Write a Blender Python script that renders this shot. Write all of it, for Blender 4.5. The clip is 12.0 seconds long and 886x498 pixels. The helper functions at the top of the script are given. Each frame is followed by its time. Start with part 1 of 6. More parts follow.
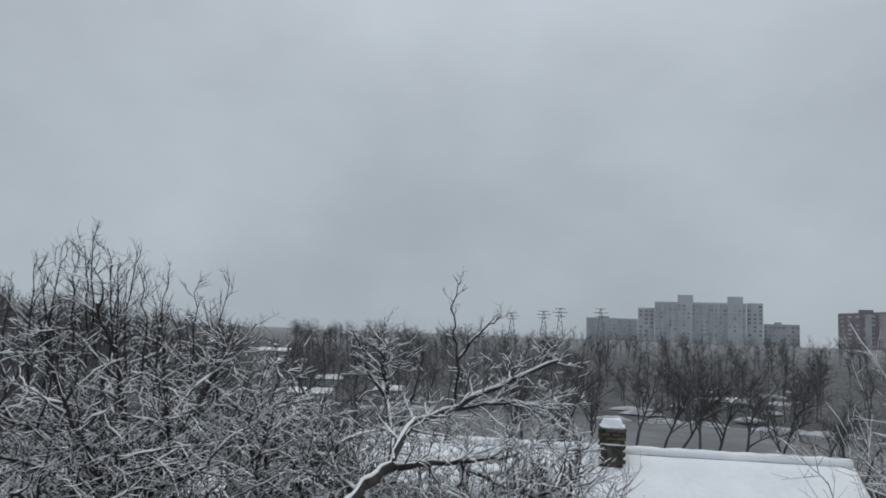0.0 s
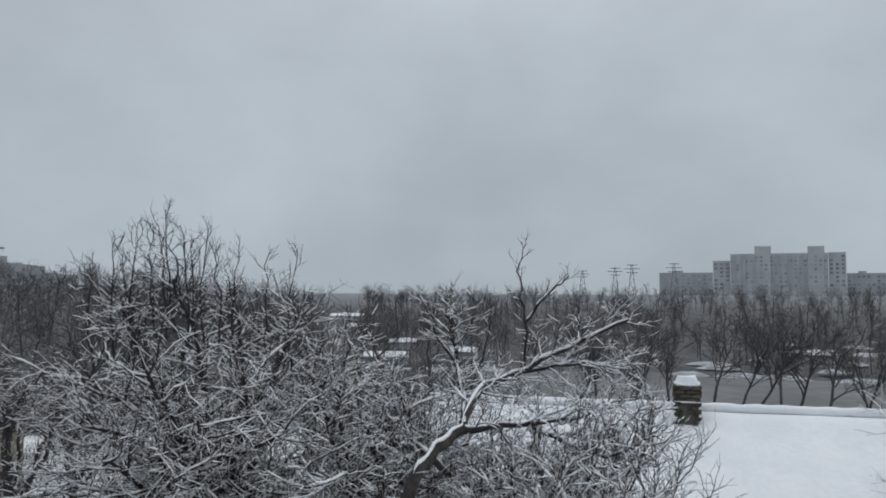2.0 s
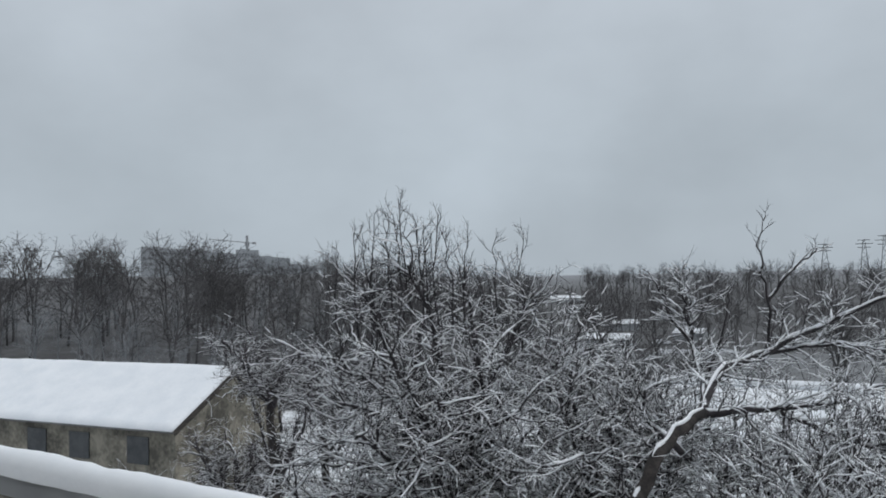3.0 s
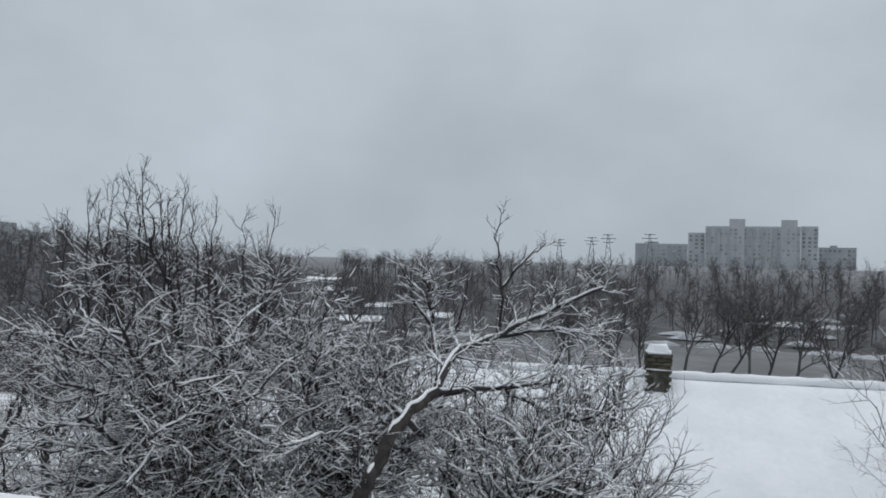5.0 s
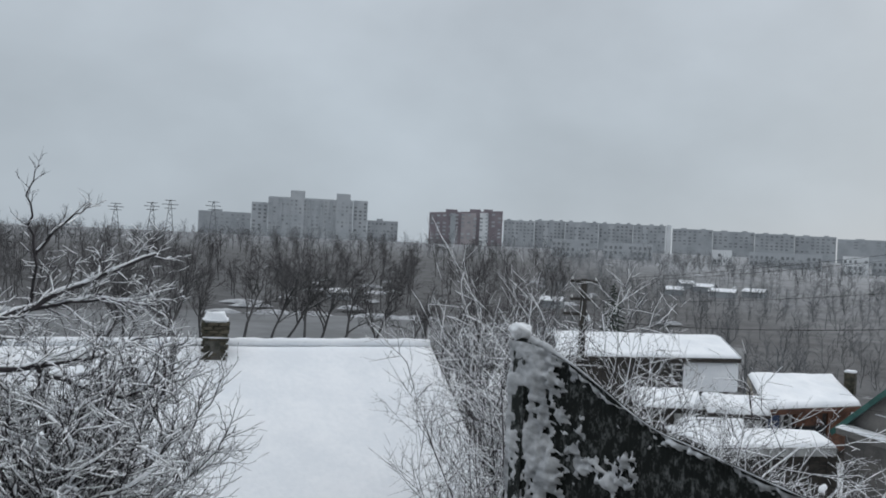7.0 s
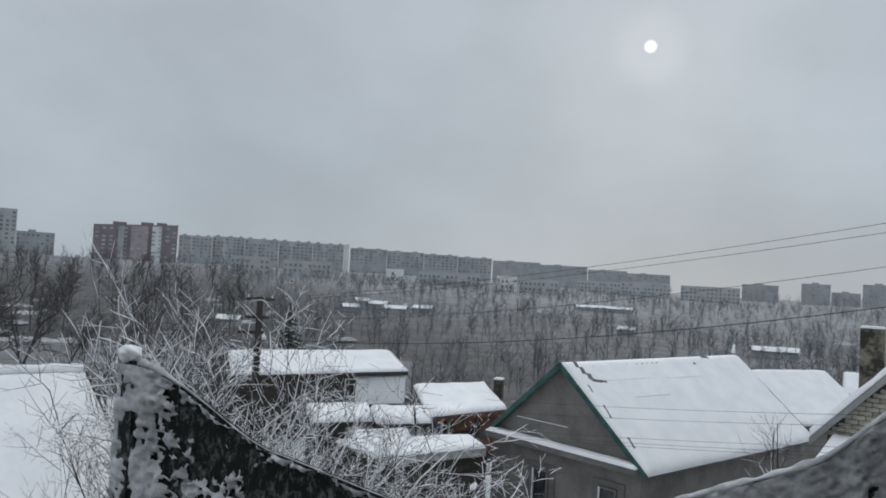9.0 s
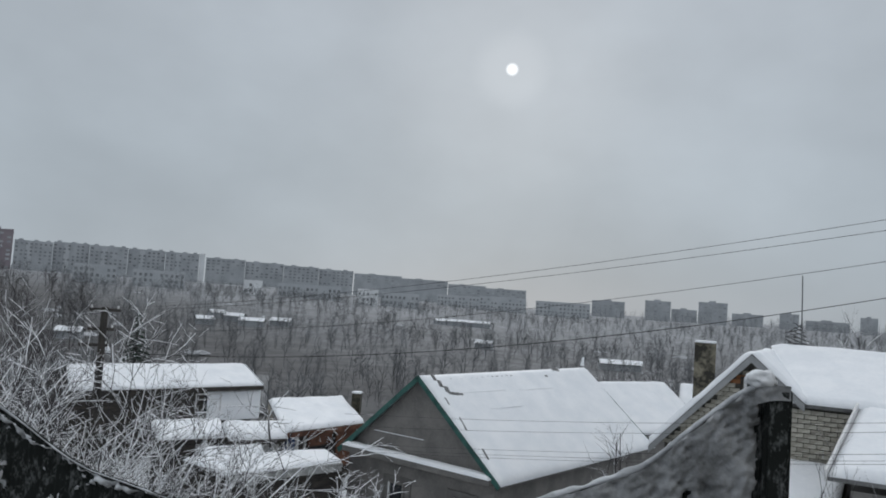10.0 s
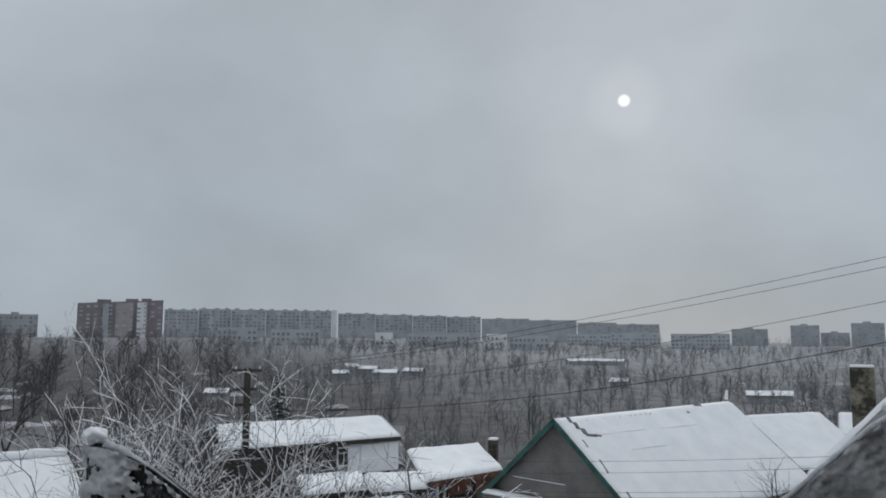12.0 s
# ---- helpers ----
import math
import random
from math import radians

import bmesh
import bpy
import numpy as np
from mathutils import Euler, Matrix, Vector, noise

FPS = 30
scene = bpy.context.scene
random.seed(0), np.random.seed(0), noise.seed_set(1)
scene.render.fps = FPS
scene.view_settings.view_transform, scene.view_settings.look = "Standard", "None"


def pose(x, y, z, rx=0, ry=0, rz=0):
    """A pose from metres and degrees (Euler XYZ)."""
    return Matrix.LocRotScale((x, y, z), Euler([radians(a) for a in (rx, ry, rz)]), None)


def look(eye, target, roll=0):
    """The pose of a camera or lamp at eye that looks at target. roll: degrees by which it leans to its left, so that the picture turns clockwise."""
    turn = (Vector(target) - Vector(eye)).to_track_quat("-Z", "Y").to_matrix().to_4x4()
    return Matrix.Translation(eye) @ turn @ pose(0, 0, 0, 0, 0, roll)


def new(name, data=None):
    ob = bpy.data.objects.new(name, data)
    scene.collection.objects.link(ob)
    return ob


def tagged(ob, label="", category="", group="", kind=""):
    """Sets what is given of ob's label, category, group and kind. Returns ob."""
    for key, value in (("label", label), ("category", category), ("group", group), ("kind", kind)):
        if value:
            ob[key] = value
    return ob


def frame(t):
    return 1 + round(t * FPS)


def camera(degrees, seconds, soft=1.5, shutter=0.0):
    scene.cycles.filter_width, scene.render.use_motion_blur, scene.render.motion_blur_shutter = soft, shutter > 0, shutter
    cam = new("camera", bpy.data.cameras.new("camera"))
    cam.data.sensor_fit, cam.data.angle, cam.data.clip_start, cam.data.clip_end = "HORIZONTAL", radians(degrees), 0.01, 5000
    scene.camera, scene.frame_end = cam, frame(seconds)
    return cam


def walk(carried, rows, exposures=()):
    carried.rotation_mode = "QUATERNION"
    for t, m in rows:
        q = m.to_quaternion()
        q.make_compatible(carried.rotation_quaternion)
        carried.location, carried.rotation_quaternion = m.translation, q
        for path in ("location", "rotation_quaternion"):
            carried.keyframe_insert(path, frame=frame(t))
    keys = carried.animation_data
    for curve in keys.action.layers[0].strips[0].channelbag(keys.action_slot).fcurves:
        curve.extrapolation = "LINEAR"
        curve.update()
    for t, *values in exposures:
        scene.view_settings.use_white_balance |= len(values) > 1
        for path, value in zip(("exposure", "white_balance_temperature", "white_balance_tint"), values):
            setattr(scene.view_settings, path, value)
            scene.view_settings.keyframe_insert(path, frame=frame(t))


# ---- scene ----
cam = camera(59.15, 12.0, soft=1.8)
EYE = 7.0
PATH = [  # seconds, x, y, height over the eye level, yaw, pitch, roll
    (0.0, -0.008, -0.074, -0.019, -0.78, 6.41, -2.20),
    (0.5, 0.037, -0.058, 0.021, -6.67, 7.59, -2.16),
    (1.0, 0.025, -0.057, 0.034, -7.75, 8.96, -4.09),
    (1.5, 0.005, -0.076, 0.016, -2.54, 7.10, -3.49),
    (2.0, 0.039, -0.063, 0.015, 4.38, 3.50, -0.32),
    (2.5, -0.010, -0.062, 0.001, 12.22, 2.42, 0.78),
    (2.7, -0.029, -0.059, -0.001, 15.61, 2.47, 0.95),
    (3.5, -0.100, -0.060, 0.000, 24.30, 1.90, 1.25),
    (4.3, -0.036, -0.044, 0.013, 16.58, 1.09, 0.61),
    (4.5, -0.011, -0.068, 0.019, 11.89, 0.88, -0.19),
    (5.0, 0.037, -0.096, -0.001, 2.70, 1.03, -1.50),
    (5.5, 0.090, -0.136, 0.001, -3.63, -0.20, -3.13),
    (6.0, 0.097, -0.062, -0.027, -12.40, -0.84, -4.57),
    (6.5, 0.113, 0.035, -0.021, -22.40, -0.75, -3.80),
    (7.0, 0.153, 0.071, -0.018, -28.57, -0.17, -2.61),
    (7.5, 0.186, 0.048, -0.007, -34.29, 1.27, -2.16),
    (7.7, 0.183, 0.050, -0.000, -36.76, 1.71, -2.34),
    (9.3, 0.256, -0.059, -0.008, -54.85, 2.42, -3.29),
    (9.5, 0.247, -0.057, -0.014, -56.88, 2.61, -3.38),
    (10.0, 0.271, -0.079, -0.002, -61.93, 3.90, -3.92),
    (10.5, 0.262, -0.125, -0.006, -63.99, 5.07, -3.62),
    (11.0, 0.266, -0.144, -0.006, -63.42, 5.64, -2.29),
    (11.5, 0.259, -0.166, 0.004, -59.74, 6.06, -0.64),
    (12.0, 0.257, -0.131, 0.006, -52.51, 6.76, -0.14),
]
EXPOSURES = [(0.0, -0.08), (1.0, -0.17), (1.5, -0.14), (2.5, 0.04), (4.5, 0.05), (5.5, 0.05), (6.0, 0.12), (6.5, 0.10), (7.0, 0.09), (7.5, -0.01), (9.5, -0.06), (10.5, -0.14), (12.0, -0.19)]
walk(cam, [(t, pose(x, y, EYE + z, 90 + pitch, roll, yaw)) for t, x, y, z, yaw, pitch, roll in PATH], EXPOSURES)

# ---- world, sun ----
SUN_AZ, SUN_EL = -65.9, 17.1
sun_dir = Vector((-math.sin(radians(SUN_AZ)) * math.cos(radians(SUN_EL)), math.cos(radians(SUN_AZ)) * math.cos(radians(SUN_EL)), math.sin(radians(SUN_EL))))


def build_world():
    w = bpy.data.worlds.new("overcast_sky")
    scene.world = w
    w.use_nodes = True
    nt = w.node_tree
    nt.nodes.clear()
    n, l = nt.nodes.new, nt.links.new
    out, bg = n("ShaderNodeOutputWorld"), n("ShaderNodeBackground")
    l(bg.outputs[0], out.inputs[0])
    sky = n("ShaderNodeTexSky")
    sky.sky_type, sky.sun_disc = "NISHITA", False
    sky.sun_elevation, sky.sun_rotation = radians(SUN_EL), radians(-SUN_AZ)
    dim = n("ShaderNodeMixRGB")
    dim.blend_type, dim.inputs[0].default_value, dim.inputs[2].default_value = "MULTIPLY", 1, (0.1, 0.1, 0.1, 1)
    l(sky.outputs[0], dim.inputs[1])
    tc, sep = n("ShaderNodeTexCoord"), n("ShaderNodeSeparateXYZ")
    l(tc.outputs["Generated"], sep.inputs[0])
    up = n("ShaderNodeValToRGB")  # the cloud deck brightens towards the zenith
    e = up.color_ramp.elements
    e[0].position, e[0].color = 0.0, (0.342, 0.390, 0.437, 1)
    e[1].position, e[1].color = 1.0, (0.90, 0.95, 1.0, 1)
    k = up.color_ramp.elements.new(0.42)
    k.color = (0.45, 0.498, 0.552, 1)
    k2 = up.color_ramp.elements.new(0.16)
    k2.color = (0.381, 0.433, 0.482, 1)
    l(sep.outputs[2], up.inputs[0])
    mp = n("ShaderNodeMapping")
    mp.inputs["Scale"].default_value = (1, 1, 1.6)
    l(tc.outputs["Generated"], mp.inputs[0])
    cl = n("ShaderNodeTexNoise")
    cl.inputs["Scale"].default_value, cl.inputs["Detail"].default_value, cl.inputs["Roughness"].default_value = 2.6, 5, 0.5
    l(mp.outputs[0], cl.inputs["Vector"])
    rg = n("ShaderNodeMapRange")
    rg.inputs[1].default_value, rg.inputs[2].default_value = 0.28, 0.72
    rg.inputs[3].default_value, rg.inputs[4].default_value = 0.86, 1.14
    l(cl.outputs["Fac"], rg.inputs[0])
    mul = n("ShaderNodeMixRGB")
    mul.blend_type, mul.inputs[0].default_value = "MULTIPLY", 1
    l(up.outputs[0], mul.inputs[1]), l(rg.outputs[0], mul.inputs[2])
    mix = n("ShaderNodeMixRGB")  # a little of the clear sky's own gradient through the deck
    mix.inputs[0].default_value = 0.985
    l(dim.outputs[0], mix.inputs[1]), l(mul.outputs[0], mix.inputs[2])
    # the sun's disc, veiled by thin cloud
    dot = n("ShaderNodeVectorMath")
    dot.operation = "DOT_PRODUCT"
    dot.inputs[1].default_value = sun_dir
    l(tc.outputs["Generated"], dot.inputs[0])
    disc, glow, veil, add, add2 = n("ShaderNodeMapRange"), n("ShaderNodeMapRange"), n("ShaderNodeMapRange"), n("ShaderNodeMath"), n("ShaderNodeMath")
    disc.interpolation_type = glow.interpolation_type = veil.interpolation_type = "SMOOTHSTEP"
    for node, a, b, top in ((disc, 0.52, 0.15, 0.60), (glow, 3.2, 0.0, 0.055), (veil, 11.0, 0.0, 0.04)):
        node.inputs[1].default_value, node.inputs[2].default_value = math.cos(radians(a)), math.cos(radians(b))
        node.inputs[3].default_value, node.inputs[4].default_value = 0, top
        l(dot.outputs["Value"], node.inputs[0])
    l(disc.outputs[0], add.inputs[0]), l(veil.outputs[0], add.inputs[1])
    l(glow.outputs[0], add2.inputs[0]), l(add.outputs[0], add2.inputs[1])
    fin = n("ShaderNodeMixRGB")
    fin.blend_type, fin.inputs[0].default_value = "ADD", 1
    l(mix.outputs[0], fin.inputs[1]), l(add2.outputs[0], fin.inputs[2])
    l(fin.outputs[0], bg.inputs[0])
    bg.inputs[1].default_value = 1.13


build_world()
sun = new("sun", bpy.data.lights.new("sun", "SUN"))
sun.data.energy, sun.data.angle, sun.data.color = 0.5, radians(25), (1.0, 0.985, 0.97)
sun.matrix_world = look(sun_dir * 200, (0, 0, 0))


# ---- materials ----
def material(name, dark, light, scale=4.0, rough=0.85, bump=0.3, fine=6.0, metal=0.0, spread=(0.35, 0.65), dist=0.02, vary=0.0, stretch=(1, 1, 1)):
    """Two tones over a coarse and a fine noise, with a relief."""
    m = bpy.data.materials.new(name)
    m.use_nodes = True
    nt = m.node_tree
    n, l = nt.nodes.new, nt.links.new
    b = nt.nodes["Principled BSDF"]
    b.inputs["Roughness"].default_value, b.inputs["Metallic"].default_value = rough, metal
    tc, mp = n("ShaderNodeTexCoord"), n("ShaderNodeMapping")
    mp.inputs["Scale"].default_value = stretch
    l(tc.outputs["Object"], mp.inputs[0])
    a, f, r, x = n("ShaderNodeTexNoise"), n("ShaderNodeTexNoise"), n("ShaderNodeMapRange"), n("ShaderNodeMixRGB")
    a.inputs["Scale"].default_value, a.inputs["Detail"].default_value = scale, 6
    f.inputs["Scale"].default_value, f.inputs["Detail"].default_value = scale * fine, 3
    l(mp.outputs[0], a.inputs["Vector"]), l(mp.outputs[0], f.inputs["Vector"])
    add = n("ShaderNodeMath")
    add.operation = "MULTIPLY_ADD"
    add.inputs[1].default_value = 0.35
    l(f.outputs["Fac"], add.inputs[0]), l(a.outputs["Fac"], add.inputs[2])
    r.inputs[1].default_value, r.inputs[2].default_value = spread[0] + 0.175, spread[1] + 0.175
    l(add.outputs[0], r.inputs[0]), l(r.outputs[0], x.inputs[0])
    x.inputs[1].default_value, x.inputs[2].default_value = (*dark, 1), (*light, 1)
    col = x.outputs[0]
    if vary:
        oi, mr, mu = n("ShaderNodeObjectInfo"), n("ShaderNodeMapRange"), n("ShaderNodeMixRGB")
        mr.inputs[3].default_value, mr.inputs[4].default_value = 1 - vary, 1 + vary
        l(oi.outputs["Random"], mr.inputs[0])
        mu.blend_type, mu.inputs[0].default_value = "MULTIPLY", 1
        l(col, mu.inputs[1]), l(mr.outputs[0], mu.inputs[2])
        col = mu.outputs[0]
    l(col, b.inputs["Base Color"])
    if bump:
        bp = n("ShaderNodeBump")
        bp.inputs["Strength"].default_value, bp.inputs["Distance"].default_value = bump, dist
        l(add.outputs[0], bp.inputs["Height"]), l(bp.outputs[0], b.inputs["Normal"])
    return m


SNOW = material("snow", (0.80, 0.82, 0.85), (0.88, 0.89, 0.91), 1.2, 0.7, 0.35, 8, dist=0.03)
TWIG_SNOW = material("twig_snow", (0.84, 0.855, 0.885), (0.92, 0.925, 0.935), 6, 0.75, 0.2)
BARK = material("bark", (0.018, 0.016, 0.016), (0.06, 0.05, 0.046), 9, 0.9, 0.6, dist=0.01)
BANK_BARK = material("wet_grey_bark", (0.035, 0.034, 0.035), (0.075, 0.072, 0.073), 0.6, 0.9, 0)
TWIG = material("twig_bark", (0.017, 0.015, 0.017), (0.05, 0.042, 0.046), 5, 0.85, 0)
# three bark tones with distance haze put into the base colour
FAR_BARK = material("faint_haze_bark", (0.055, 0.053, 0.055), (0.12, 0.115, 0.118), 0.4, 0.9, 0)
VALLEY_BARK = material("mid_haze_bark", (0.085, 0.088, 0.092), (0.17, 0.176, 0.184), 0.3, 0.9, 0)
HILL_BARK = material("thick_haze_bark", (0.17, 0.178, 0.187), (0.27, 0.282, 0.295), 0.2, 0.9, 0)
NEEDLE = material("spruce_needles", (0.012, 0.022, 0.016), (0.03, 0.05, 0.035), 5, 0.8, 0)
RENDER_GREY = material("grey_render", (0.13, 0.125, 0.12), (0.20, 0.19, 0.18), 1.3, 0.9, 0.4, 9)
CONCRETE = material("weathered_concrete", (0.24, 0.245, 0.25), (0.36, 0.365, 0.37), 0.6, 0.9, 0.3)
PLASTER = material("peeling_plaster", (0.16, 0.145, 0.12), (0.42, 0.40, 0.35), 1.1, 0.9, 0.5, 7)
SLATE = material("asbestos_slate", (0.10, 0.10, 0.10), (0.2, 0.2, 0.2), 2, 0.85, 0.3)
GREEN_PAINT = material("green_paint", (0.012, 0.06, 0.052), (0.03, 0.115, 0.098), 3, 0.6, 0.2)
GREY_PAINT = material("weathered_grey_paint", (0.26, 0.26, 0.255), (0.42, 0.42, 0.41), 4, 0.7, 0.2)
STAINED = material("stained_plaster", (0.075, 0.07, 0.058), (0.27, 0.25, 0.205), 0.9, 0.9, 0.5, 8)
# far snow, its colour greyed down for the haze before it
HAZY_SNOW = material("haze_grey_snow", (0.30, 0.31, 0.325), (0.52, 0.53, 0.55), 0.5, 0.9, 0.2)
# clinging snow, darker than SNOW: the shade on its upright face is painted in
CLUNG_SNOW = material("shade_grey_clung_snow", (0.34, 0.352, 0.37), (0.62, 0.635, 0.66), 16, 0.85, 0.6, 5, dist=0.012)
WHITE_PAINT = material("white_paint", (0.6, 0.6, 0.6), (0.75, 0.75, 0.74), 3, 0.5, 0.1)
DARK_WOOD = material("dark_wood", (0.02, 0.018, 0.016), (0.06, 0.05, 0.042), 3, 0.8, 0.4, stretch=(1, 1, 6))
RUST_WOOD = material("reddish_boards", (0.07, 0.03, 0.018), (0.16, 0.075, 0.045), 2, 0.8, 0.3)
BLUE_PAINT = material("blue_paint", (0.02, 0.05, 0.14), (0.04, 0.08, 0.2), 2, 0.6, 0.1)
MESH_CLOTH = material("dark_green_cloth", (0.006, 0.009, 0.008), (0.17, 0.18, 0.18), 55, 0.85, 0.6, 4, spread=(0.5, 0.78), dist=0.004, stretch=(1, 1, 0.6))
SOOTY = material("sooty_render", (0.03, 0.028, 0.022), (0.22, 0.2, 0.15), 1.6, 0.9, 0.4, spread=(0.4, 0.6))
BRICK_OLD = material("mossy_old_brick", (0.022, 0.024, 0.014), (0.095, 0.082, 0.06), 5, 0.9, 0.6, vary=0.35)
MORTAR = material("mortar", (0.05, 0.048, 0.04), (0.13, 0.125, 0.11), 6, 0.95, 0.5)
BRICK_PALE = material("pale_brick", (0.33, 0.31, 0.26), (0.47, 0.45, 0.39), 3, 0.9, 0.4, vary=0.16)
BRICK_ORANGE = material("orange_brick", (0.28, 0.12, 0.05), (0.36, 0.17, 0.08), 4, 0.9, 0.4, vary=0.2)
STEEL = material("galvanised_steel", (0.10, 0.105, 0.11), (0.2, 0.205, 0.21), 3, 0.6, 0.1, metal=0.4)
CABLE = material("black_cable", (0.02, 0.02, 0.02), (0.04, 0.04, 0.04), 3, 0.7, 0)
POLE_WOOD = material("tarred_pole_wood", (0.02, 0.018, 0.016), (0.055, 0.048, 0.042), 3, 0.9, 0.4, stretch=(1, 1, 0.2))
GLAZING = material("window_glass", (0.02, 0.024, 0.028), (0.05, 0.056, 0.06), 2, 0.15, 0)
# distance haze is mixed into the colours of far windows and walls
FAR_GLASS = material("hazed_far_window", (0.29, 0.305, 0.32), (0.39, 0.405, 0.42), 0.3, 0.4, 0, vary=0.3)
FAR_WINDOW_DARK = material("hazed_dark_opening", (0.2, 0.21, 0.22), (0.27, 0.28, 0.29), 0.3, 0.7, 0, vary=0.2)
PANEL_PALE = material("hazed_pale_panels", (0.43, 0.45, 0.47), (0.50, 0.515, 0.53), 0.12, 0.9, 0.1, 14)
PANEL_GREY = material("hazed_grey_panels", (0.35, 0.367, 0.385), (0.44, 0.457, 0.475), 0.1, 0.9, 0.1, 14)
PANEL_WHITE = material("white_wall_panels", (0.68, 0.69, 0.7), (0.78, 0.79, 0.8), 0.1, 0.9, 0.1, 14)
BRICK_RED = material("hazed_red_brick", (0.22, 0.19, 0.207), (0.28, 0.24, 0.258), 0.1, 0.9, 0.1, 20)
PANEL_PINK = material("hazed_pink_panels", (0.36, 0.325, 0.335), (0.43, 0.39, 0.395), 0.2, 0.9, 0.1)
# pylon steel with the haze set in its base colour
HAZE_STEEL = material("hazed_lattice_steel", (0.12, 0.125, 0.13), (0.18, 0.185, 0.19), 0.5, 0.8, 0)
FROST = material("frosted_cloth_snow", (0.16, 0.165, 0.17), (0.44, 0.45, 0.47), 14, 0.85, 0.8, 7, spread=(0.3, 0.7), dist=0.01)
# crane colour lightened further, haze painted in
CRANE_PAINT = material("hazed_crane_paint", (0.30, 0.31, 0.32), (0.38, 0.39, 0.40), 0.5, 0.7, 0)
POND = material("pond_ice", (0.115, 0.118, 0.122), (0.18, 0.184, 0.19), 0.06, 0.75, 0.1, 8)


def ground_material():
    """Open snow round the houses, thickening brush with snowy gaps beyond them, and slopes painted haze-grey far off.
    """
    m = material("snowy_ground", (0.5, 0.5, 0.5), (0.84, 0.86, 0.89), 0.35, 0.9, 0.5, 9, dist=0.1)
    nt = m.node_tree
    n, l = nt.nodes.new, nt.links.new
    tc, ln = n("ShaderNodeTexCoord"), n("ShaderNodeVectorMath")
    ln.operation = "LENGTH"
    l(tc.outputs["Object"], ln.inputs[0])
    ns = n("ShaderNodeTexNoise")
    ns.inputs["Scale"].default_value, ns.inputs["Detail"].default_value, ns.inputs["Roughness"].default_value = 0.06, 9, 0.68
    l(tc.outputs["Object"], ns.inputs["Vector"])
    lim = n("ShaderNodeValToRGB")  # the share of brush, by the distance from the gardens
    lim.color_ramp.elements[0].color, lim.color_ramp.elements[1].color = (0.0, 0, 0, 1), (0.53, 0.53, 0.53, 1)
    lim.color_ramp.elements[0].position, lim.color_ramp.elements[1].position = 0.03, 0.09
    sc = n("ShaderNodeMath")
    sc.operation, sc.inputs[1].default_value = "DIVIDE", 1000
    l(ln.outputs["Value"], sc.inputs[0]), l(sc.outputs[0], lim.inputs[0])
    ad = n("ShaderNodeMath")
    ad.operation = "ADD"
    l(lim.outputs[0], ad.inputs[0]), l(ns.outputs["Fac"], ad.inputs[1])
    mr = n("ShaderNodeMapRange")
    mr.inputs[1].default_value, mr.inputs[2].default_value = 0.77, 0.87
    l(ad.outputs[0], mr.inputs[0])
    # brush colour pales with distance to stand for haze
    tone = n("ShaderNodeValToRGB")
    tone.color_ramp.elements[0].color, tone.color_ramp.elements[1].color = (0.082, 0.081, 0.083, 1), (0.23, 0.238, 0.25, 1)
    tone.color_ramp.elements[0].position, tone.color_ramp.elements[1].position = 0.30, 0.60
    # the valley to the right of the pond gets its painted haze much nearer than the woods
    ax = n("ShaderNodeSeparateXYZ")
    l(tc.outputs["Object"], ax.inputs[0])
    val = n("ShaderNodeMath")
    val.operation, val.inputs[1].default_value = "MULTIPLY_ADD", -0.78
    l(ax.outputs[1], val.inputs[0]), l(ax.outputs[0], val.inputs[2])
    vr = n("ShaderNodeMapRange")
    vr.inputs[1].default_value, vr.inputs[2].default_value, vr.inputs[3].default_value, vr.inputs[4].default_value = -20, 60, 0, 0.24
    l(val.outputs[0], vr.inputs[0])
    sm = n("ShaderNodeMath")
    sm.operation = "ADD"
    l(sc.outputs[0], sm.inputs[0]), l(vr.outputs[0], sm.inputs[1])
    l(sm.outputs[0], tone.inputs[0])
    fine = n("ShaderNodeTexNoise")
    fine.inputs["Scale"].default_value, fine.inputs["Detail"].default_value, fine.inputs["Roughness"].default_value = 0.16, 10, 0.75
    l(tc.outputs["Object"], fine.inputs["Vector"])
    fr = n("ShaderNodeMapRange")
    fr.inputs[1].default_value, fr.inputs[2].default_value, fr.inputs[3].default_value, fr.inputs[4].default_value = 0.36, 0.64, 0.6, 1.5
    l(fine.outputs["Fac"], fr.inputs[0])
    tm = n("ShaderNodeMixRGB")
    tm.blend_type, tm.inputs[0].default_value = "MULTIPLY", 1
    l(tone.outputs[0], tm.inputs[1]), l(fr.outputs[0], tm.inputs[2])
    tone = tm
    mx = n("ShaderNodeMixRGB")
    b = nt.nodes["Principled BSDF"]
    old = b.inputs["Base Color"].links[0].from_socket
    l(mr.outputs[0], mx.inputs[0]), l(old, mx.inputs[1]), l(tone.outputs[0], mx.inputs[2])
    l(mx.outputs[0], b.inputs["Base Color"])
    return m


GROUND = ground_material()


# ---- helpers ----
def at(az, d, z=0.0):
    """A place at the bearing az (degrees, left positive), d metres off, z metres high."""
    return Vector((-d * math.sin(radians(az)), d * math.cos(radians(az)), z))


